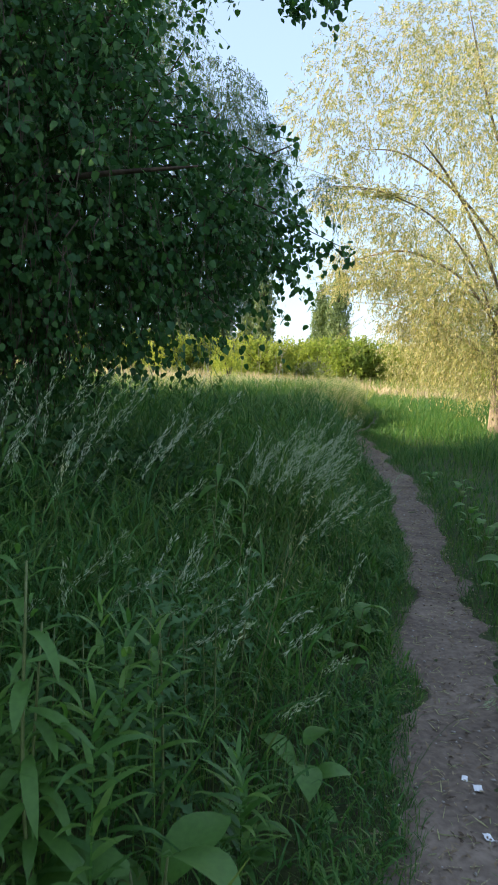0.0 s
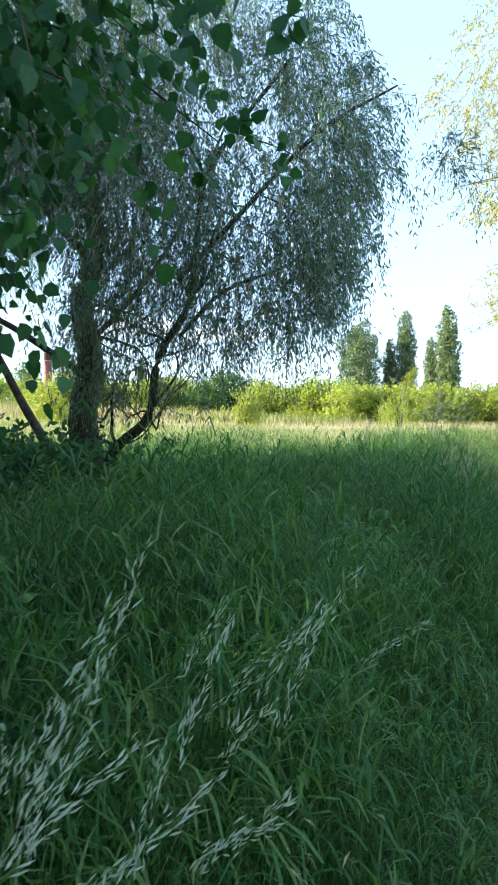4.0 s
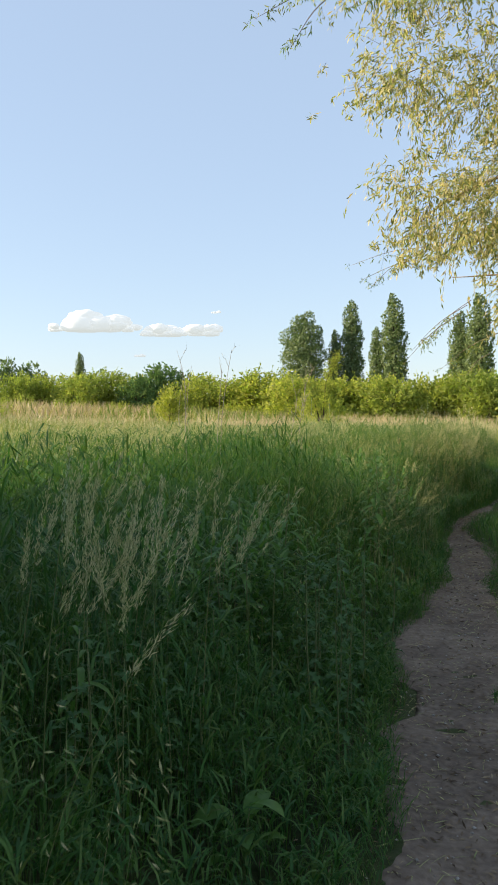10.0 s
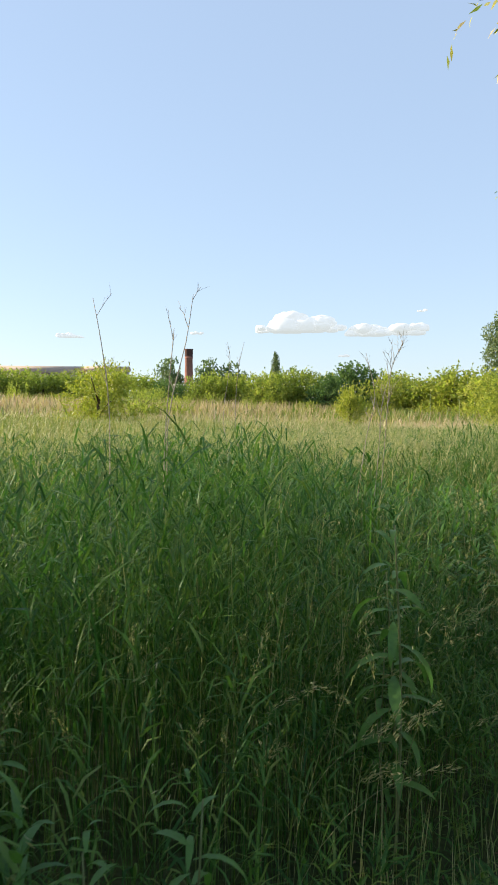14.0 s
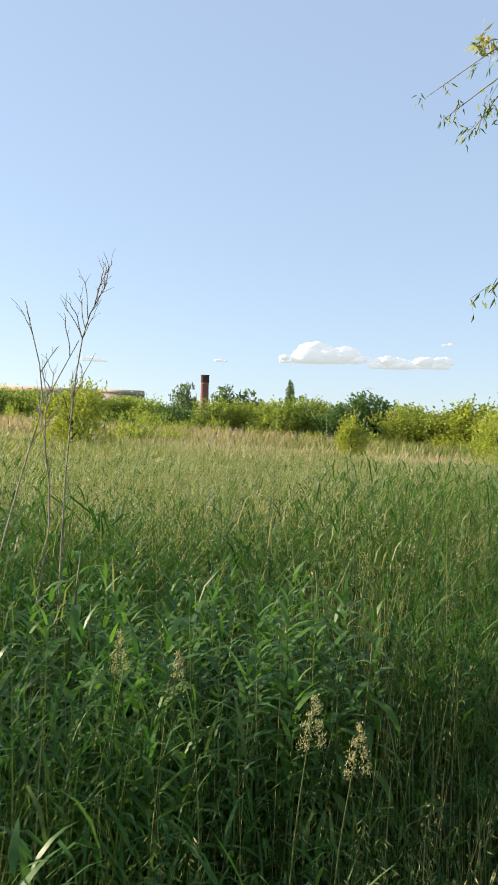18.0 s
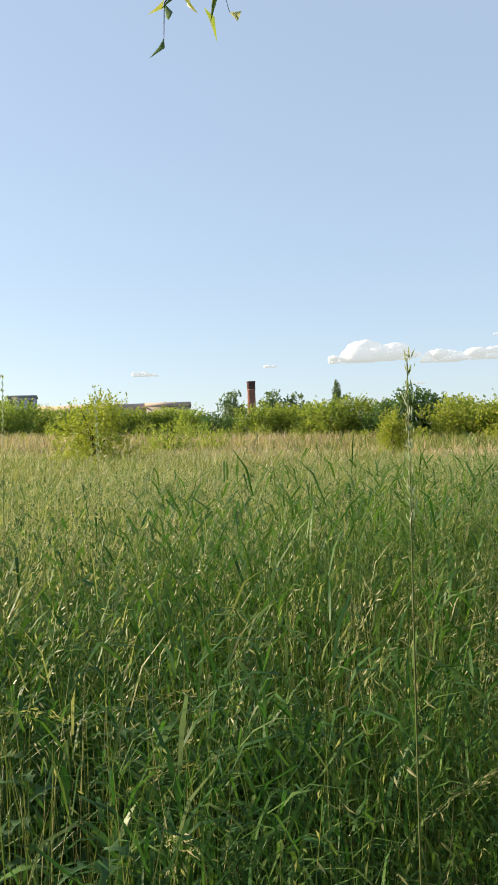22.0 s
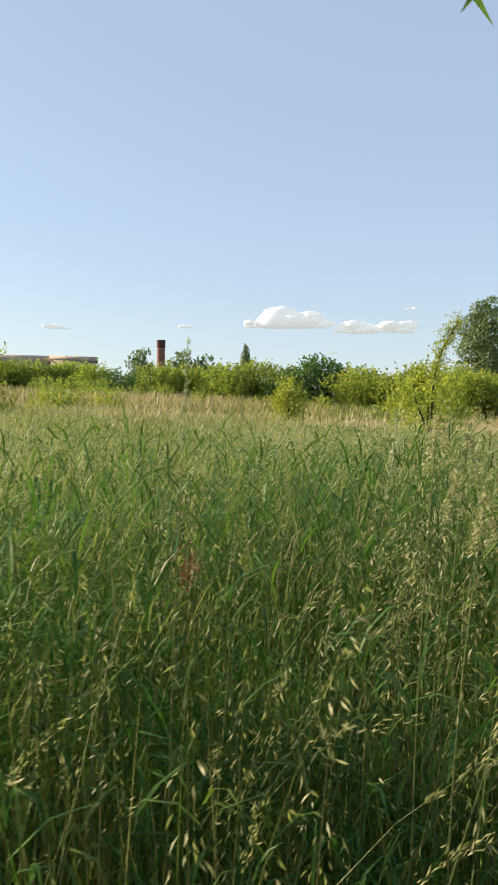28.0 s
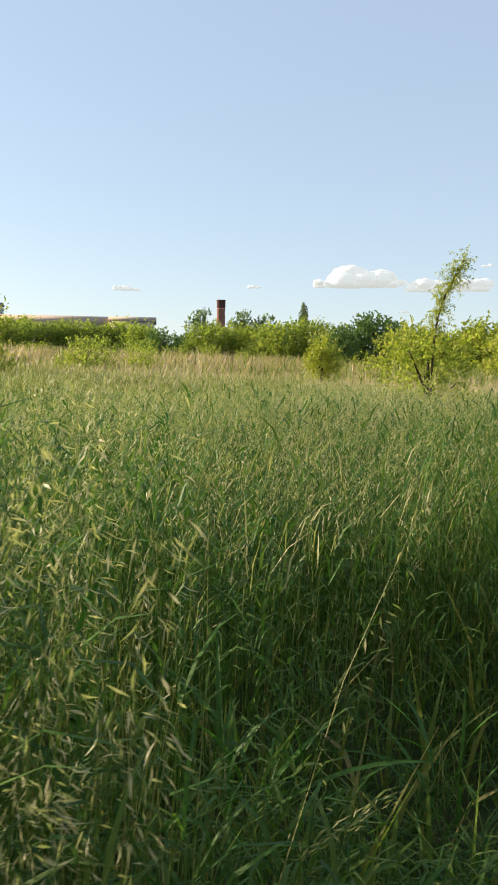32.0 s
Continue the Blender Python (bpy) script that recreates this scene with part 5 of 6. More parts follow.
# added trees, out of view, shade the path's start and close its other side
belt = broad_tree("added_shade_tree", 6.5, 8.0, 1000, 8, 0.36, M_DARKTREE, "dense dark broadleaf tree added out of view to shade the path", "tree belt", 0.12, 0.3)
for x, y, sx, sz in ((-7.0, 0.6, 0.8, 0.8), (-6.4, -3.4, 0.8, 0.85), (-8.2, 5.6, 0.8, 1.1), (-9.2, 8.3, 0.85, 1.2), (-10.0, 11.0, 0.8, 1.15), (8.0, 31.0, 0.9, 0.9)):
    place(belt, x, y, sx, sz)
shrub = broad_tree("undergrowth_bush", 1.7, 1.5, 420, 8, 0.09, M_MUGWORT, "dark leafy undergrowth bush at the willow's foot", "undergrowth bushes", 0.08, 0.6, (0.15, 0.4))
for x, y, s in ((-4.2, 10.5, 1.05), (-4.7, 10.9, 1.25), (-3.7, 11.0, 0.95), (-5.3, 10.6, 1.3), (-3.2, 11.6, 0.85), (-4.4, 9.9, 0.95), (-5.5, 11.0, 1.0), (-6.4, 11.8, 1.1), (-3.6, 11.6, 0.65), (-1.95, 4.3, 1.0), (-2.4, 3.7, 1.1), (-1.75, 5.3, 0.95), (-3.4, 4.2, 1.0), (-2.6, 5.2, 0.8), (-4.2, 3.6, 1.1), (-7.4, 10.6, 1.1)):
    place(shrub, x, y, s, s * rng.uniform(0.8, 1.0))
for bb, r, s, src in ((41.5, 62, 1.0, 0), (39.0, 70, 0.8, 0), (58, 62, 0.9, 0), (63, 50, 0.8, 0)):
    x, y = at_bearing(bb, r)
    place(low, x, y, 0.75 * s, 0.8 * s)


# ---- buildings behind the hedge ----
def box(x0, x1, y0, y1, z0, z1):
    v = np.array([(x, y, z) for z in (z0, z1) for x, y in ((x0, y0), (x1, y0), (x1, y1), (x0, y1))], float)
    f = []
    for q in ((3, 2, 1, 0), (4, 5, 6, 7), (0, 1, 5, 4), (1, 2, 6, 5), (2, 3, 7, 6), (3, 0, 4, 7)):
        f += [(q[0], q[1], q[2]), (q[0], q[2], q[3])]
    return v, np.array(f)


def chimney():
    x, y = -133.5, 184.8
    z = float(ground_z(np.array([x]), np.array([y]))[0])
    ob = thing("brick_chimney", x, y, z, "tall red-brick factory chimney with a sooty crown, behind trees", "chimney")
    H, n = 20.9 - z, 16
    prof = [(1.45, 0), (1.45, 1.5), (1.30, 1.7), (1.02, H - 2.6), (1.14, H - 2.5), (1.14, H - 2.2), (1.02, H - 2.1)]
    a = np.arange(n) * 2 * np.pi / n

    def lathe(pr):
        v = np.concatenate([np.stack([r * np.cos(a), r * np.sin(a), np.full(n, zz)], -1) for r, zz in pr])
        i = (np.arange(len(pr) - 1)[:, None] * n + np.arange(n)[None]).ravel()
        j = (np.arange(len(pr) - 1)[:, None] * n + (np.arange(n)[None] + 1) % n).ravel()
        return v, np.concatenate([np.stack([i, j, j + n], -1), np.stack([i, j + n, i + n], -1)])
    part("shaft", tri_mesh("shaft", *lathe(prof), M_BRICK), ob)
    part("crown_band", tri_mesh("crown_band", *lathe([(1.04, H - 2.1), (1.12, H - 1.9), (1.12, H - 0.3), (1.2, H - 0.2), (1.2, H), (0.8, H), (0.8, H - 1.5)]), M_SOOT), ob, "soot-blackened crown of the chimney")


def hall(name, x, y, turn, w, d, h, gable, wall, roof, label, rows=1, cols=0):
    z = float(ground_z(np.array([x]), np.array([y]))[0])
    ob = thing(name, x, y, z, label, "building", turn=turn)
    part("wall", tri_mesh("wall", *box(-w / 2, w / 2, -d / 2, d / 2, -1, h), wall), ob)
    if gable:
        e = 0.5
        v = np.array([(-w / 2 - e, -d / 2 - e, h), (w / 2 + e, -d / 2 - e, h), (w / 2 + e, d / 2 + e, h), (-w / 2 - e, d / 2 + e, h), (-w / 2 - e, 0, h + gable), (w / 2 + e, 0, h + gable)])
        f = np.array([(0, 1, 5), (0, 5, 4), (2, 3, 4), (2, 4, 5), (1, 2, 5), (3, 0, 4), (0, 2, 1), (0, 3, 2)])
        part("roof", tri_mesh("roof", v, f, roof), ob)
    else:
        part("roof", tri_mesh("roof", *box(-w / 2 - 0.4, w / 2 + 0.4, -d / 2 - 0.4, d / 2 + 0.4, h, h + 0.5), roof), ob)
    if cols:
        me = tri_mesh("window", *box(-0.75, 0.75, -0.06, 0.06, -0.7, 0.7), M_WINDOW)
        for i in range(cols):
            for j in range(rows):
                o = part("window", me, ob)
                o.location = ((i + 0.5) / cols * w - w / 2, -d / 2 - 0.02, h - 1.9 - 2.9 * j)


chimney()
hall("apartment_block", -238, 186, 52, 9.5, 12, 19.0, 0, M_GREYWALL, M_GREYWALL, "grey concrete apartment block far behind the trees", 5, 3)
hall("factory_hall", -150, 148, 45, 30, 16, 7.6, 2.2, M_PLASTER, M_ROOF, "long factory hall with a faded roof behind the trees", 1, 6)
hall("factory_annex", -137, 157, 45, 10, 12, 8.3, 1.4, M_PLASTER, M_ROOF, "gabled annex of the factory hall", 1, 2)
hall("white_shed", -100, 143, 36, 6.5, 5, 4.2, 0, M_WHITEWALL, M_GREYWALL, "small whitewashed shed at the wood's edge", 1, 0)
# trees round the chimney, with aerial haze mixed into the foliage colour
big = broad_tree("tall_far_tree", 12, 12, 900, 8, 0.75, M_HAZYTREE, "dark tall tree beside the chimney, paled by haze in its leaf colour", "trees round the chimney", 0.15, 0.3, (0.5, 1.5))
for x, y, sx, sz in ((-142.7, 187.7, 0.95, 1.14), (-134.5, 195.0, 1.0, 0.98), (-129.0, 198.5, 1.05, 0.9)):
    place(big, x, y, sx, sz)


# ---- clouds ----
rng = np.random.default_rng(7)
def cloud(b, up, r, w, h, heads, label):
    """A flat-based row of billowing heads; heads: place along the base, height, breadth."""
    x, y = at_bearing(b, r)
    bm = bmesh.new()
    bmesh.ops.create_icosphere(bm, subdivisions=3, radius=1)
    v0 = np.array([vv.co[:] for vv in bm.verts])
    f0 = np.array([[vv.index for vv in fc.verts] for fc in bm.faces])
    bm.free()
    pieces = []
    for k, hh, ww in heads:
        for j in range(7):
            rad = h * hh * rng.uniform(0.30, 0.55)
            c = np.array([k * w / 2 + rng.normal() * ww * w * 0.5, rng.normal() * h * 0.2, h * hh * rng.uniform(0.10, 0.62)])
            v = v0 * rad * np.array([1.5, 1.0, 0.8])
            bump = np.array([noise.fractal(Vector(q * 2.2 / rad) + Vector((j * 7.1, k * 9.0, b)), 1.0, 2.0, 4) for q in v])
            v = c + v * (1 + 0.22 * bump[:, None])
            v[:, 2] = np.where(v[:, 2] < 0, v[:, 2] * 0.12, v[:, 2])
            pieces.append((v, f0))
    v, f = merge(pieces)
    ob = new("cloud", tri_mesh("cloud", v, f, M_CLOUD, True))
    ob.matrix_basis = pose(x, y, r * up, 0, 0, b)
    tagged(ob, label, "cloud", kind="structure")


cloud(30.3, 0.111, 1500, 175, 42, [(-0.75, 0.3, 0.1), (-0.45, 0.45, 0.1), (-0.1, 1.0, 0.13), (0.15, 0.8, 0.1), (0.5, 0.75, 0.12), (0.8, 0.35, 0.1)], "white cumulus cloud with a grey flat base")
cloud(24.0, 0.106, 1500, 140, 30, [(-0.85, 0.75, 0.06), (-0.45, 0.8, 0.1), (-0.1, 0.6, 0.1), (0.3, 0.75, 0.1), (0.75, 0.8, 0.07)], "white cumulus cloud with a grey flat base")
cloud(46.6, 0.103, 1500, 70, 11, [(-0.5, 0.8, 0.1), (-0.1, 1.0, 0.12), (0.5, 0.5, 0.1)], "small thin white cloud")
cloud(37.5, 0.109, 1500, 34, 8, [(-0.3, 0.8, 0.15), (0.3, 0.6, 0.15)], "small thin white cloud")
cloud(27.0, 0.080, 1500, 38, 7, [(-0.3, 0.7, 0.15), (0.3, 0.8, 0.15)], "small thin white cloud")
cloud(21.5, 0.134, 1500, 30, 7, [(-0.3, 0.6, 0.15), (0.3, 0.8, 0.15)], "small thin white cloud")


# ---- single plants beside the path ----
rng = np.random.default_rng(58)
def bent_leaf(name, length, width, mat, arch=0.9, segs=5, fold=0.12, lobes=0):
    """A leaf or blade from the origin along +X: a folded strip that arches down, toothed or lobed where asked."""
    t = np.linspace(0, 1, segs + 1)
    th = 0.5 - arch * 1.6 * t
    px = np.concatenate([[0], np.cumsum(np.cos((th[1:] + th[:-1]) / 2)) * length / segs])
    pz = np.concatenate([[0], np.cumsum(np.sin((th[1:] + th[:-1]) / 2)) * length / segs])
    w = width / 2 * np.sin(np.pi * np.clip(t * 0.93 + 0.07, 0, 1)) ** 0.8
    w[-1] = 0.0005
    if lobes:
        w = w * (0.55 + 0.45 * np.cos(t * lobes * 2 * np.pi))
    v = np.concatenate([np.stack([px, s * w, pz + fold * abs(s) * w * 2], -1) for s in (-1, 0, 1)])
    k = segs + 1
    f = []
    for i in range(segs):
        f += [(i, i + k, i + k + 1), (i, i + k + 1, i + 1), (i + k, i + 2 * k, i + 2 * k + 1), (i + k, i + 2 * k + 1, i + k + 1)]
    return tri_mesh(name, v, np.array(f), mat, True)


def gz(x, y):
    return float(ground_z(np.array([x]), np.array([y]))[0])


def leaf_on(mesh, owner, z, turn, tilt, scale, off=0.0, name="leaf", x=0.0, y=0.0):
    o = part(name, mesh, owner)
    o.matrix_basis = Matrix.LocRotScale((x + off * math.cos(turn), y + off * math.sin(turn), z), Euler((rng.uniform(-0.3, 0.3), tilt, turn)), (scale, scale, scale))
    return o


GOLD_LEAF = [bent_leaf("weed_leaf", 0.16, 0.034, M_WEED, 0.7), bent_leaf("weed_leaf", 0.18, 0.030, M_WEED, 1.1)]


def goldenrod(h):
    ob = thing("goldenrod_plant", 0, 0, -500, "tall leafy green weed with narrow drooping leaves in the grass", "plant", "goldenrods in the meadow")
    v, f = tube([(0, 0, -0.03), (0.02, 0, h * 0.5), (0.0, 0.03, h)], 0.005, 0.0025, 5, 4)
    part("stem", tri_mesh("stem", v, f, M_STEM, True), ob)
    n = 26
    for i in range(n):
        k = 0.26 + 0.78 * i / (n - 1)
        top = max(0, (k - 0.8) / 0.2)
        leaf_on(GOLD_LEAF[i % 2], ob, h * k, i * 2.4 + rng.uniform(-0.3, 0.3), 0.35 - 0.75 * top + rng.uniform(-0.2, 0.2), (0.95 - 0.45 * top) * rng.uniform(0.8, 1.15), 0.004)
    return ob


def spot(src, x, y, s=1.0, sink=0.0):
    m = Matrix.LocRotScale((x, y, gz(x, y) - sink), Euler((rng.uniform(-0.06, 0.06), rng.uniform(-0.06, 0.06), rng.uniform(0, 6.28))), (s, s, s))
    if src.location.z < -400:
        src.matrix_basis = m
        return src
    return copy_thing(src, m)


golds = [goldenrod(1.0), goldenrod(1.0)]
for i, (x, y, h) in enumerate(GOLD_AT):
    spot(golds[i % 2], x, y, h * 1.08)
    for j in range(2):
        spot(golds[(i + j) % 2], x - abs(rng.normal(0, 0.16)), y + rng.normal(0, 0.16), h * rng.uniform(0.8, 1.02))
for i in range(14):
    y = rng.uniform(7, 23)
    x = float(path_x(y)) - rng.uniform(0.9, 3.0)
    spot(golds[i % 2], x, y, rng.uniform(0.75, 1.0))

MUG_LEAF = bent_leaf("mugwort_leaf", 0.095, 0.05, M_MUGWORT, 0.8, 9, 0.2, 3)


def mugwort(h):
    ob = thing("mugwort_plant", 0, 0, -500, "dark grey-green weed with deeply cut leaves beside the path", "plant", "mugworts beside the path")
    v, f = tube([(0, 0, -0.03), (0.012, 0, h * 0.5), (0.0, 0.012, h * 0.95)], 0.005, 0.0014, 5, 4)
    part("stem", tri_mesh("stem", v, f, M_STEM, True), ob)
    for i in range(26):
        k = 0.15 + 0.85 * i / 25
        leaf_on(MUG_LEAF, ob, h * k, i * 2.4 + rng.uniform(-0.4, 0.4), rng.uniform(-0.2, 0.5), rng.uniform(0.75, 1.2) * (1.1 - 0.4 * k), 0.004)
    return ob


mug = mugwort(0.8)
for i in range(26):
    spot(mug, rng.uniform(-0.95, -0.28), rng.uniform(13.3, 15.0), rng.uniform(0.7, 1.1))
for i in range(20):
    spot(mug, rng.uniform(-2.3, -1.3), rng.uniform(20.4, 22.4), rng.uniform(0.85, 1.1))
for i in range(8):
    spot(mug, rng.uniform(-1.2, -0.45), rng.uniform(1.7, 3.0), rng.uniform(0.9, 1.15))
for x, y, s in [(-1.12, 21.3, 0.9), (-1.22, 21.5, 0.85), (-1.02, 21.45, 0.75), (-0.5, 2.0, 1.1), (-0.6, 2.3, 1.1), (-0.45, 2.45, 0.95), (-0.66, 8.6, 0.85), (-0.94, 8.8, 1.0), (-0.80, 12.3, 1.0), (-0.75, 12.45, 0.95), (-0.82, 12.9, 0.9), (-0.74, 13.3, 0.75), (-1.31, 14.3, 1.2), (-0.6, 15.6, 0.7), (-1.85, 21.8, 0.95), (-1.7, 22.5, 1.0),
                (-1.0, 12.6, 0.95), (-0.9, 13.1, 0.9), (-0.62, 12.8, 0.7), (-0.7, 9.3, 0.8), (-0.85, 2.1, 1.0), (-0.7, 2.7, 1.0), (-1.05, 9.1, 0.9), (-0.95, 11.9, 0.85), (-0.72, 12.1, 0.9), (-1.1, 12.3, 1.0), (-0.9, 12.7, 0.9), (-0.68, 12.65, 0.75), (-1.2, 12.8, 1.0), (-0.85, 13.25, 0.85), (-1.05, 13.0, 0.95), (-0.6, 13.05, 0.7), (-0.9, 8.4, 0.8), (-0.6, 8.9, 0.75), (-0.8, 9.5, 0.85), (-0.75, 2.45, 1.05), (-0.55, 2.75, 0.9)]:
    spot(mug, x, y, s)

DOCK_LEAF = bent_leaf("broad_leaf", 0.24, 0.13, M_WEED, 0.8, 7, 0.1)


def burdock():
    ob = thing("burdock_plant", 0, 0, -500, "low plant with broad smooth green leaves at the path's edge", "plant", "broad-leaved plants at the path")
    for i in range(7):
        a = i * 2.4
        leaf_on(DOCK_LEAF, ob, 0.10 + 0.05 * i, a, rng.uniform(-0.7, 0.1), rng.uniform(0.7, 1.15), 0.05)
        v, f = tube([(0, 0, -0.02), (0.03 * math.cos(a), 0.03 * math.sin(a), 0.06 + 0.03 * i), (0.05 * math.cos(a), 0.05 * math.sin(a), 0.10 + 0.05 * i)], 0.005, 0.003, 5, 3)
        part("leaf_stalk", tri_mesh("leaf_stalk", v, f, M_STEM, True), ob)
    return ob


bur = burdock()
for x, y, s in [(-0.45, 1.7, 1.0), (-0.30, 2.2, 0.5), (-0.17, 2.55, 0.7), (-0.03, 4.3, 0.7), (-0.10, 3.8, 0.6), (0.88, 11.1, 0.6), (-0.5, 14.6, 0.5), (1.05, 8.2, 0.7), (1.0, 5.6, 0.8), (1.15, 9.9, 0.7), (-0.32, 10.2, 0.55), (-0.4, 12.6, 0.6), (1.2, 6.8, 0.85), (1.1, 7.4, 0.7)]:
    spot(bur, x, y, s)

REED = [bent_leaf("reed_blade", 0.62, 0.021, M_BROAD, 0.62, 8, 0.25), bent_leaf("reed_blade", 0.50, 0.018, M_BROAD, 0.35, 7, 0.25)]


def reed_tuft(h):
    ob = thing("reed_tuft", 0, 0, -500, "tuft of broad arching reed-grass blades rising from the meadow", "grass tuft", "reed tufts beside the path")
    for j in range(3):
        px, py = rng.normal(size=2) * 0.06
        v, f = tube([(px, py, -0.03), (px + 0.01, py, h * 0.5), (px + rng.uniform(-0.05, 0.05), py, h)], 0.004, 0.002, 5, 3)
        part("stalk", tri_mesh("stalk", v, f, M_STEM, True), ob)
        for i in range(6):
            leaf_on(REED[(i + j) % 2], ob, h * (0.25 + 0.13 * i), rng.uniform(0, 6.28), rng.uniform(-0.95, -0.1), rng.uniform(0.7, 1.15), 0.003, "blade", px, py)
    return ob


reeds = [reed_tuft(0.75), reed_tuft(0.9)]
REED_AT = [(-0.5, 5.7, 0.72), (-0.55, 6.95, 0.7), (-0.25, 3.06, 0.85), (-0.47, 3.25, 1.0), (-0.73, 6.66, 1.05), (-0.76, 5.96, 1.0), (-0.40, 6.37, 0.9), (-0.85, 6.42, 1.0), (-0.42, 7.09, 0.9), (-0.66, 7.21, 0.95), (-0.47, 7.25, 0.9), (-0.25, 9.77, 0.8), (-0.41, 9.47, 0.9), (-0.47, 9.24, 0.9), (-1.24, 19.3, 0.8), (-0.87, 19.81, 0.9), (-0.87, 19.47, 0.9),
           (-1.1, 18.3, 0.62), (-2.62, 19.5, 1.25), (-2.6, 23.6, 1.1), (-1.03, 27.87, 1.1), (-1.62, 28.44, 1.1), (-0.76, 28.51, 0.9), (-0.78, 25.9, 0.75), (-1.0, 26.4, 0.8), (-0.6, 25.5, 0.65), (-0.55, 5.5, 0.95), (-0.9, 5.2, 1.0), (-0.6, 8.9, 0.9), (-1.5, 24.4, 1.1)]
for i, (x, y, s) in enumerate(REED_AT):
    spot(reeds[i % 2], x, y, s)


def dead_shrub(x, y, stems, label):
    """Bare grey stems that fork again and again into fine upturned twigs. stems: tip in x, y, z from the base, side twigs."""
    ob = thing("dead_shrub", x, y, gz(x, y), label, "shrub")

    def limb(a, e, r, forks, depth):
        a, e = np.array(a, float), np.array(e, float)
        size = float(np.linalg.norm(e - a))
        p = [a] + [a + (e - a) * k + rng.normal(size=3) * size * 0.025 + np.array([0, 0, 0.05 * size]) * (k - k * k) * 4 for k in (0.3, 0.6, 0.85)] + [e]
        v, f = tube(p, r, r * 0.4, 5, 3, 0.1)
        part("stem" if depth == 0 else "twig", tri_mesh("twig", v, f, M_DEADWOOD, True), ob)
        c = smooth_line(p, 8)
        d = unit(e - a)
        for _ in range(forks):
            q = c[int(len(c) * rng.uniform(0.52 if depth == 0 else 0.3, 0.97))]
            side = unit(d + unit(rng.normal(size=3)) * 0.75 + np.array([0, 0, 0.25]))
            limb(q, q + side * rng.uniform(0.05, 0.17) * (1 if depth == 0 else 0.5), r * 0.5, 3 if depth == 0 else 0, depth + 1)

    for tx, ty, tz, forks in stems:
        limb((tx * 0.2, ty * 0.2, -0.05), (tx, ty, tz), 0.0042, forks, 0)


dead_shrub(-2.58, 20.36, [(0.35, 0.22, 2.14, 16), (0.10, 0.04, 2.06, 6), (0.26, 0.17, 1.92, 9)], "bare grey dead shrub standing up out of the grass")
dead_shrub(-2.75, 18.0, [(-0.24, -0.13, 2.2, 3), (0.27, 0.15, 2.21, 3), (0.17, 0.10, 2.02, 2)], "bare thin dead weed stems above the grass")
dead_shrub(-4.4, 21.3, [(-0.08, 0.0, 2.3, 2), (0.06, 0.1, 2.3, 2)], "two bare thin dead stems above the grass")


def rusty_dock(x, y):
    ob = thing("dock_plant", x, y, gz(x, y), "rusty red dock seed head among the green grass", "plant")
    v, f = tube([(0, 0, -0.03), (0.02, 0, 0.6), (0.04, 0, 1.12)], 0.005, 0.002, 5, 4)
    part("stem", tri_mesh("stem", v, f, M_STEM, True), ob)
    n = 260
    p = np.stack([0.04 + rng.normal(size=n) * 0.020, rng.normal(size=n) * 0.020, rng.normal(1.07, 0.03, n)], -1)
    v, f = leaves(p, rng.normal(size=(n, 3)), 0.008, 0.006, KITE)
    tagged(part("seed_head", tri_mesh("seed_head", v, f, M_RUSTY), ob, "rust-red seed head"), kind="stuff")


rusty_dock(-1.74, 24.68)


def grass_spike(x, y, h, lean):
    ob = thing("grass_spike", x, y, gz(x, y), "single tall grass stalk with a narrow spike above the meadow", "grass stalk", "tall single stalks")
    pts = [(0, 0, -0.03), (lean * 0.2, 0, h * 0.5), (lean, 0.02, h)]
    v, f = tube(pts, 0.002, 0.0008, 5, 5)
    part("stalk", tri_mesh("stalk", v, f, M_STEM, True), ob)
    c = smooth_line(pts, 40)[69:]
    n = len(c) * 8
    v, f = leaves(np.repeat(c, 8, 0) + rng.normal(size=(n, 3)) * 0.003, np.tile((0, 0, 1.0), (n, 1)) + rng.normal(size=(n, 3)) * 0.22, 0.015, 0.0026, KITE)
    tagged(part("spike", tri_mesh("spike", v, f, M_SILVER), ob, "purplish narrow flower spike"), kind="stuff")


for x, y, h, l in [(-0.945, 22.0, 1.60, 0.0), (-1.06, 9.6, 1.85, 0.2), (-0.84, 10.2, 1.75, 0.15), (-1.3, 9.9, 1.6, 0.1), (-0.78, 12.05, 1.4, 0.1), (-2.79, 22.6, 1.8, 0.0), (-2.5, 22.8, 1.75, -0.05), (-0.62, 24.9, 1.62, 0.12), (-1.1, 24.6, 1.55, 0.1)] + [(-0.74, 9.72, 1.74, 0.12), (-0.93, 9.7, 1.55, 0.02), (-0.66, 9.75, 1.48, 0.03), (-0.25, 9.85, 1.38, 0.04), (-0.1, 9.85, 1.36, 0.06), (-1.1, 9.2, 1.56, 0.08), (-1.02, 22.99, 1.745, 0.02), (-1.24, 24.02, 1.68, 0.02)]:
    grass_spike(x, y, h, l)

SPIKELET = bent_leaf("spikelet", 0.046, 0.0062, M_STRAW, 0.03, 4, 0.7)


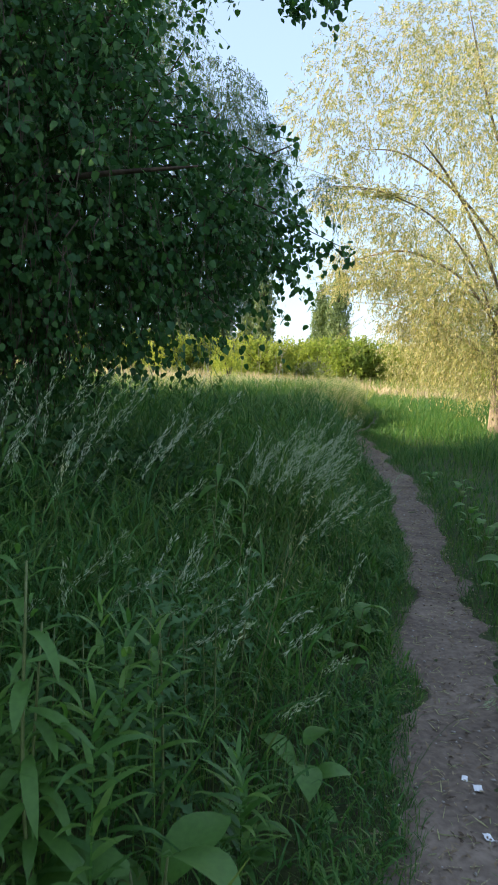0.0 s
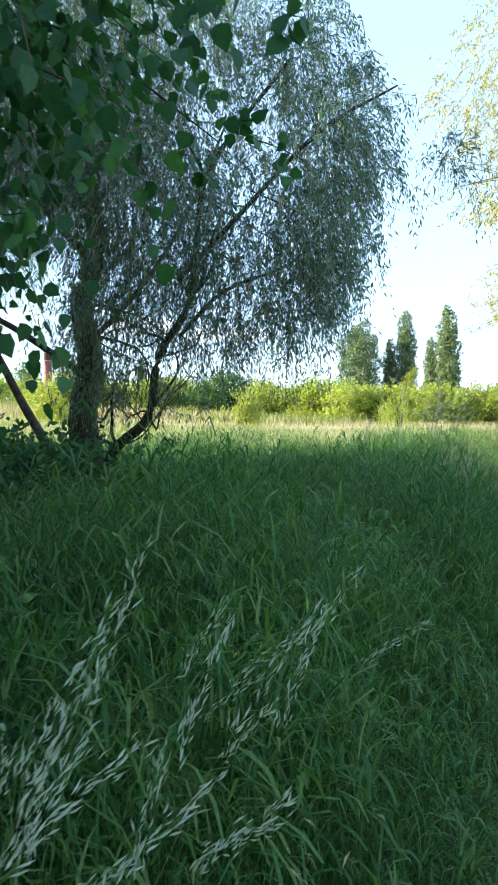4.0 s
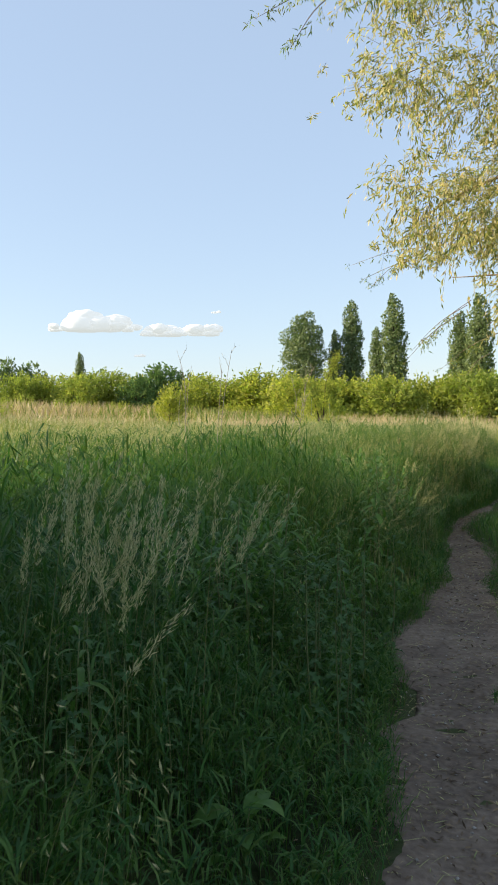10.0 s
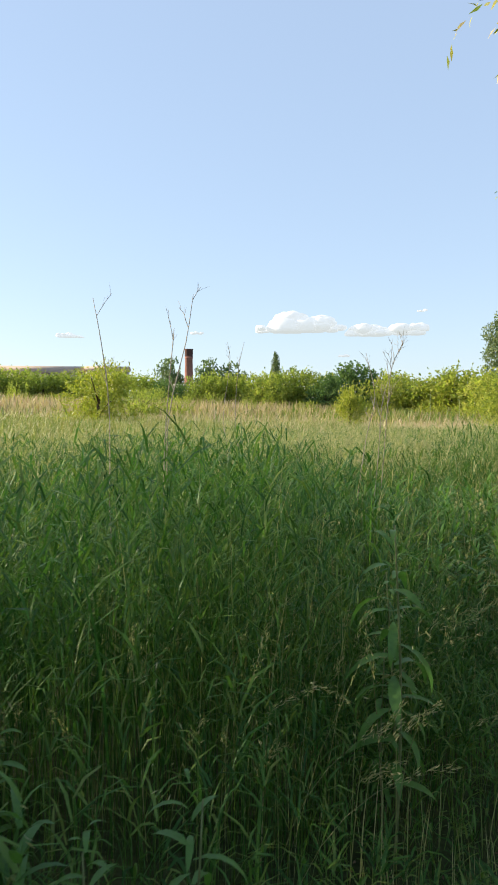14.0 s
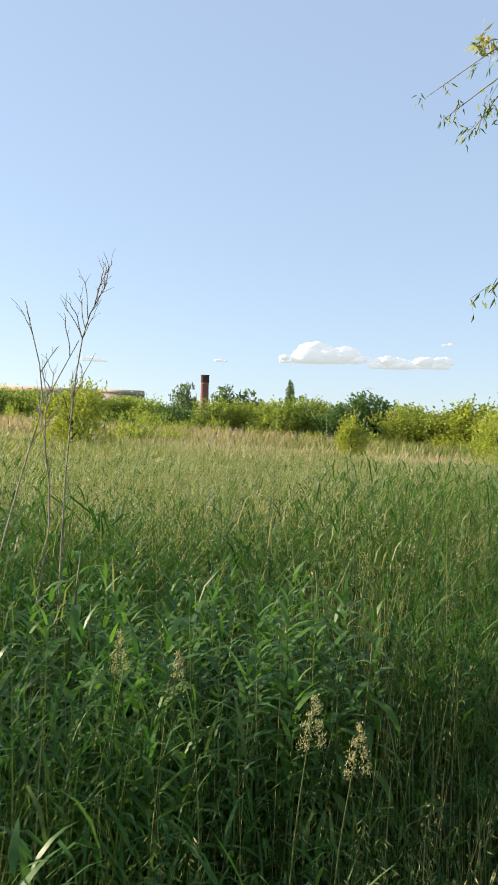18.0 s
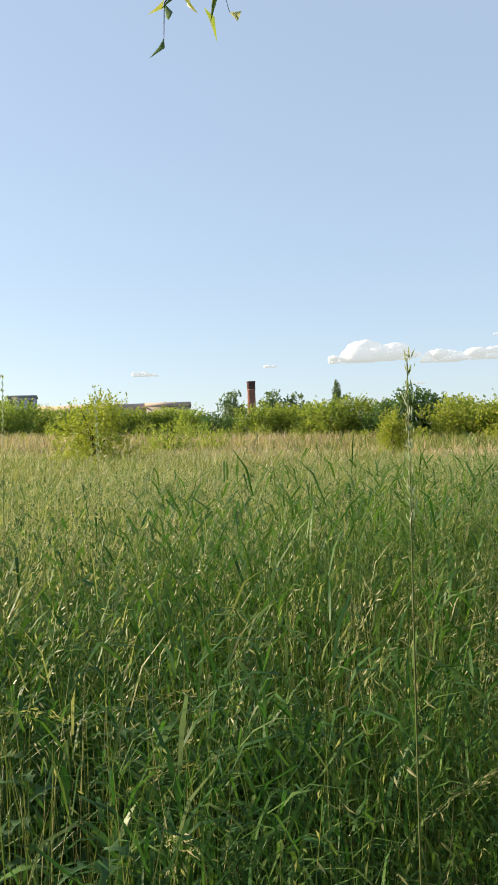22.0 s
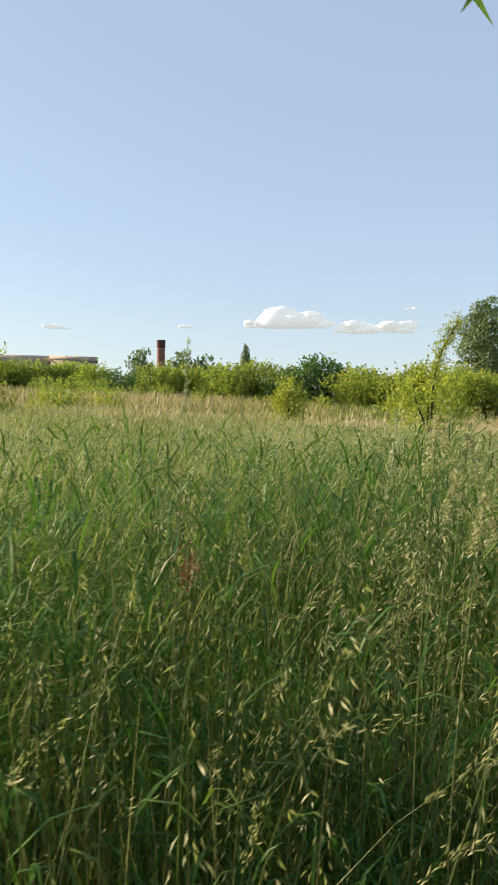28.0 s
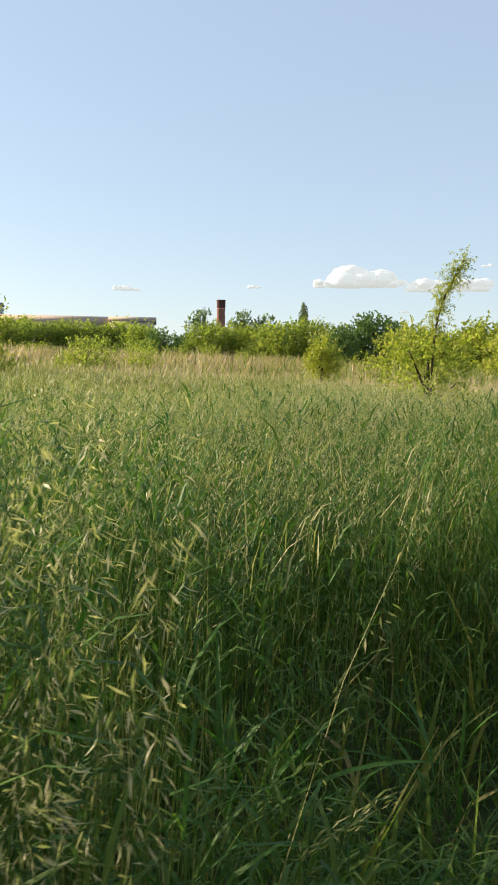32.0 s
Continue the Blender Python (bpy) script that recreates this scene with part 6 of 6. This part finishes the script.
def brome_stalk(x, y, top, lean, count):
    """A tall stalk whose head spreads into long awned spikelets on thin branches."""
    ob = thing("brome_stalk", x, y, gz(x, y), "tall brome stalk with long spreading tan spikelets against the sky", "grass stalk", "brome stalks")
    v, f = tube([(0, 0, -0.03), (lean * 0.3, 0, top * 0.55), (lean, 0.02, top - 0.07)], 0.0022, 0.001, 5, 5)
    part("stalk", tri_mesh("stalk", v, f, M_STEM, True), ob)
    for i in range(count):
        a = rng.uniform(0, 6.28)
        q = np.array([lean * (0.86 + 0.14 * i / count), 0.02, top - 0.25 + 0.17 * i / count])
        e = q + np.array([math.cos(a) * 0.028 + 0.015, math.sin(a) * 0.028, 0.045])
        v, f = tube([q, (q + e) / 2 + np.array([0, 0, 0.01]), e], 0.0007, 0.0005, 4, 2)
        part("branch", tri_mesh("branch", v, f, M_STEM, True), ob)
        o = part("spikelet", SPIKELET, ob)
        o.matrix_basis = Matrix.LocRotScale(tuple(e), Euler((rng.uniform(0, 3), -rng.uniform(0.5, 1.4), a * 0.5)), (1, 1, 1))


for x, y, h, l in ((-0.74, 26.3, 1.74, 0.05), (-0.66, 26.4, 1.68, 0.08), (-0.76, 26.26, 1.64, -0.05), (-0.60, 26.45, 1.6, 0.08)):
    brome_stalk(x, y, h, l, 16)

def cocks_foot(x, y, h, lean, clumps):
    """A stiff stalk with chunky one-sided clusters of tiny spikelets."""
    ob = thing("cocksfoot_stalk", x, y, gz(x, y), "grass stalk with chunky pale clustered seed heads beside the path", "grass stalk", "cocksfoot stalks")
    v, f = tube([(0, 0, -0.03), (lean * 0.3, 0, h * 0.6), (lean, 0.02, h)], 0.0024, 0.001, 5, 5)
    part("stalk", tri_mesh("stalk", v, f, M_STEM, True), ob)
    for i in range(clumps):
        k = i / max(1, clumps - 1)
        n, size = 80, 0.017 - 0.009 * k
        c = np.array([lean * (0.78 + 0.22 * k) + (0.03 - 0.025 * k) * (1 if i % 2 else -0.4), 0.02, h - 0.10 * (1 - k)])
        q = rng.normal(size=(n, 3)) * np.array([0.42, 0.42, 0.6]) * size + c
        v, f = leaves(q, rng.normal(size=(n, 3)) * 0.5 + np.array([0.4, 0, 0.9]), 0.0065, 0.0026, KITE)
        tagged(part("seed_cluster", tri_mesh("seed_cluster", v, f, M_STRAW), ob), kind="stuff")


for x, y, h, l in ((-0.55, 24.42, 1.42, 0.05), (-0.57, 24.40, 1.30, 0.03), (-0.40, 24.5, 1.2, 0.08), (-0.80, 24.37, 1.50, 0.05), (-0.84, 24.35, 1.53, 0.03), (-0.75, 24.3, 1.38, 0.06), (-0.66, 24.6, 1.32, 0.06), (-0.9, 24.6, 1.4, 0.05),
                   (-1.62, 20.04, 0.99, 0.02), (-1.49, 20.13, 0.94, 0.03), (-0.95, 19.92, 0.98, 0.05), (-0.88, 19.98, 0.92, 0.06)):
    cocks_foot(x, y, h, l, 7)

# close brome clumps that the path brushes past, and the airy oat beside the willow
k = 240
panicles(rng.normal(-1.0, 0.2, k), rng.normal(26.65, 0.28, k), rng.uniform(1.0, 1.58, k), 52, 0.12, M_STRAW, "tall_brome", "tall straw-coloured brome heads beside the path", 0.024, 0.14)
k = 90
panicles(rng.normal(-1.05, 0.3, k), rng.normal(25.8, 0.5, k), rng.uniform(0.95, 1.4, k), 44, 0.11, M_STRAW, "ripe_brome", "ripe straw brome heads leaning over the green grass", 0.022, 0.14)
k = 14
panicles(rng.normal(-0.62, 0.10, k), rng.normal(24.9, 0.3, k), rng.uniform(1.15, 1.4, k), 50, 0.06, M_SEED, "cock_foot", "dense tan seed heads leaning over the path", 0.024)

def oat_stalk(x, y, h, lean, count):
    """A thin stalk with a wide open head: hair-thin branches, each ending in a pale slender spikelet."""
    ob = thing("oat_stalk", x, y, gz(x, y), "tall oat grass stalk with a wide airy open head", "grass stalk", "airy oat stalks above the meadow")
    line = smooth_line([(0, 0, -0.03), (lean * 0.25, 0, h * 0.55), (lean * 0.6, 0.01, h * 0.85), (lean, 0.02, h)], 40)
    v, f = tube([(0, 0, -0.03), (lean * 0.25, 0, h * 0.55), (lean * 0.6, 0.01, h * 0.85), (lean, 0.02, h)], 0.0022, 0.0009, 5, 5)
    part("stalk", tri_mesh("stalk", v, f, M_STEM, True), ob)
    for i in range(count):
        k = i / count
        q = np.array(line[int((0.80 + 0.20 * k) * (len(line) - 1))])
        a, r = i * 2.4 + rng.uniform(-0.5, 0.5), (0.17 - 0.10 * k) * rng.uniform(0.55, 1.1)
        e = q + np.array([math.cos(a) * r + 0.02, math.sin(a) * r, r * rng.uniform(0.1, 0.75)])
        v, f = tube([q, (q + e) / 2 + np.array([0, 0, 0.18 * r]), e], 0.0008, 0.0005, 4, 3)
        part("branch", tri_mesh("branch", v, f, M_STEM, True), ob)
        o = part("spikelet", SPIKELET, ob)
        o.matrix_basis = Matrix.LocRotScale(tuple(e), Euler((rng.uniform(0, 3), -rng.uniform(0.1, 1.2), a)), (1.15, 1.15, 1.15))


k = 300
y = rng.uniform(18.6, 23.6, k)
panicles(path_x(y) - path_half(y) - rng.uniform(0.15, 1.0, k), y, rng.uniform(0.35, 0.85, k), 22, 0.05, M_SEED, "verge_brome", "small tan seed heads among the grass at the path's edge", 0.015)
for x, y, h, l in ((-0.93, 11.02, 1.66, 0.06), (-0.86, 11.08, 1.72, 0.05), (-0.80, 11.12, 1.66, 0.12), (-0.98, 11.10, 1.60, 0.05), (-0.78, 11.0, 1.56, 0.1)):
    oat_stalk(x, y, h, l, 26)

# scraps of paper on the path
for x, y, s in ((0.47, 2.98, 0.05), (0.43, 3.05, 0.035), (0.46, 2.64, 0.04)):
    bm = bmesh.new()
    bmesh.ops.create_grid(bm, x_segments=4, y_segments=3, size=s / 2)
    for vv in bm.verts:
        vv.co.z = 0.008 * noise.noise(vv.co * 40) + 0.006
        vv.co.y *= 0.7 + 0.3 * noise.noise(vv.co * 25 + Vector((3, 1, 0)))
    bmesh.ops.solidify(bm, geom=bm.faces[:], thickness=0.0008)
    me = bpy.data.meshes.new("paper_scrap")
    bm.to_mesh(me)
    bm.free()
    me.materials.append(M_PAPER)
    ob = new("paper_scrap", me)
    ob.matrix_basis = pose(x, y, gz(x, y) + 0.016, 0, 0, rng.uniform(0, 180))
    tagged(ob, "crumpled white scrap of paper lying on the path", "litter", "paper scraps")

# straw and pebbles trodden into the path
n = 3800
y = rng.uniform(1.5, 24, n)
x = path_x(y) + rng.normal(size=n) * path_half(y) * 0.75
base = np.stack([x, y, ground_z(x, y) + 0.016], -1)
stuff("path_straw", [blades(base, rng.uniform(0.02, 0.09, n), rng.uniform(0.002, 0.008, n), rng.uniform(0, 6.3, n), rng.uniform(1.35, 1.6, n), rng.uniform(-0.1, 0.3, n), 2)], M_SEED, "dry straw and fallen willow leaves trodden into the path", "litter")
n = 8000
y = 23 - 21.5 * rng.uniform(size=n) ** 1.4
x = path_x(y) + rng.normal(size=n) * path_half(y) * 0.8
p = np.stack([x, y, ground_z(x, y) + 0.018 + rng.uniform(0, 0.006, n)], -1)
stuff("leaf_litter", [leaves(p, rng.normal(size=(n, 3)) * np.array([1, 1, 0.12]), rng.uniform(0.02, 0.05, n), 0.009, KITE, normal=np.tile((0.0, 0.0, 1.0), (n, 1)))], M_LITTER, "brown fallen willow leaves on the path", "litter")
n = 1500
y = rng.uniform(1.5, 30, n)
x = path_x(y) + rng.normal(size=n) * path_half(y) * 0.6
octa = (np.array([[1, 0, 0], [-1, 0, 0], [0, 1, 0], [0, -1, 0], [0, 0, 1], [0, 0, -1]], float), np.array([(0, 2, 4), (2, 1, 4), (1, 3, 4), (3, 0, 4), (2, 0, 5), (1, 2, 5), (3, 1, 5), (0, 3, 5)]))
r = rng.uniform(0.003, 0.012, n)[:, None, None]
v = np.stack([x, y, ground_z(x, y) + 0.016], -1)[:, None] + octa[0][None] * r * rng.uniform(0.6, 1.2, (n, 6, 1)) * np.array([1, 1, 0.6])
f = (np.arange(n)[:, None, None] * 6 + octa[1][None]).reshape(-1, 3)
stuff("path_pebbles", [(v.reshape(-1, 3), f)], M_STONE, "small pale pebbles and clods on the trodden path", "pebbles")
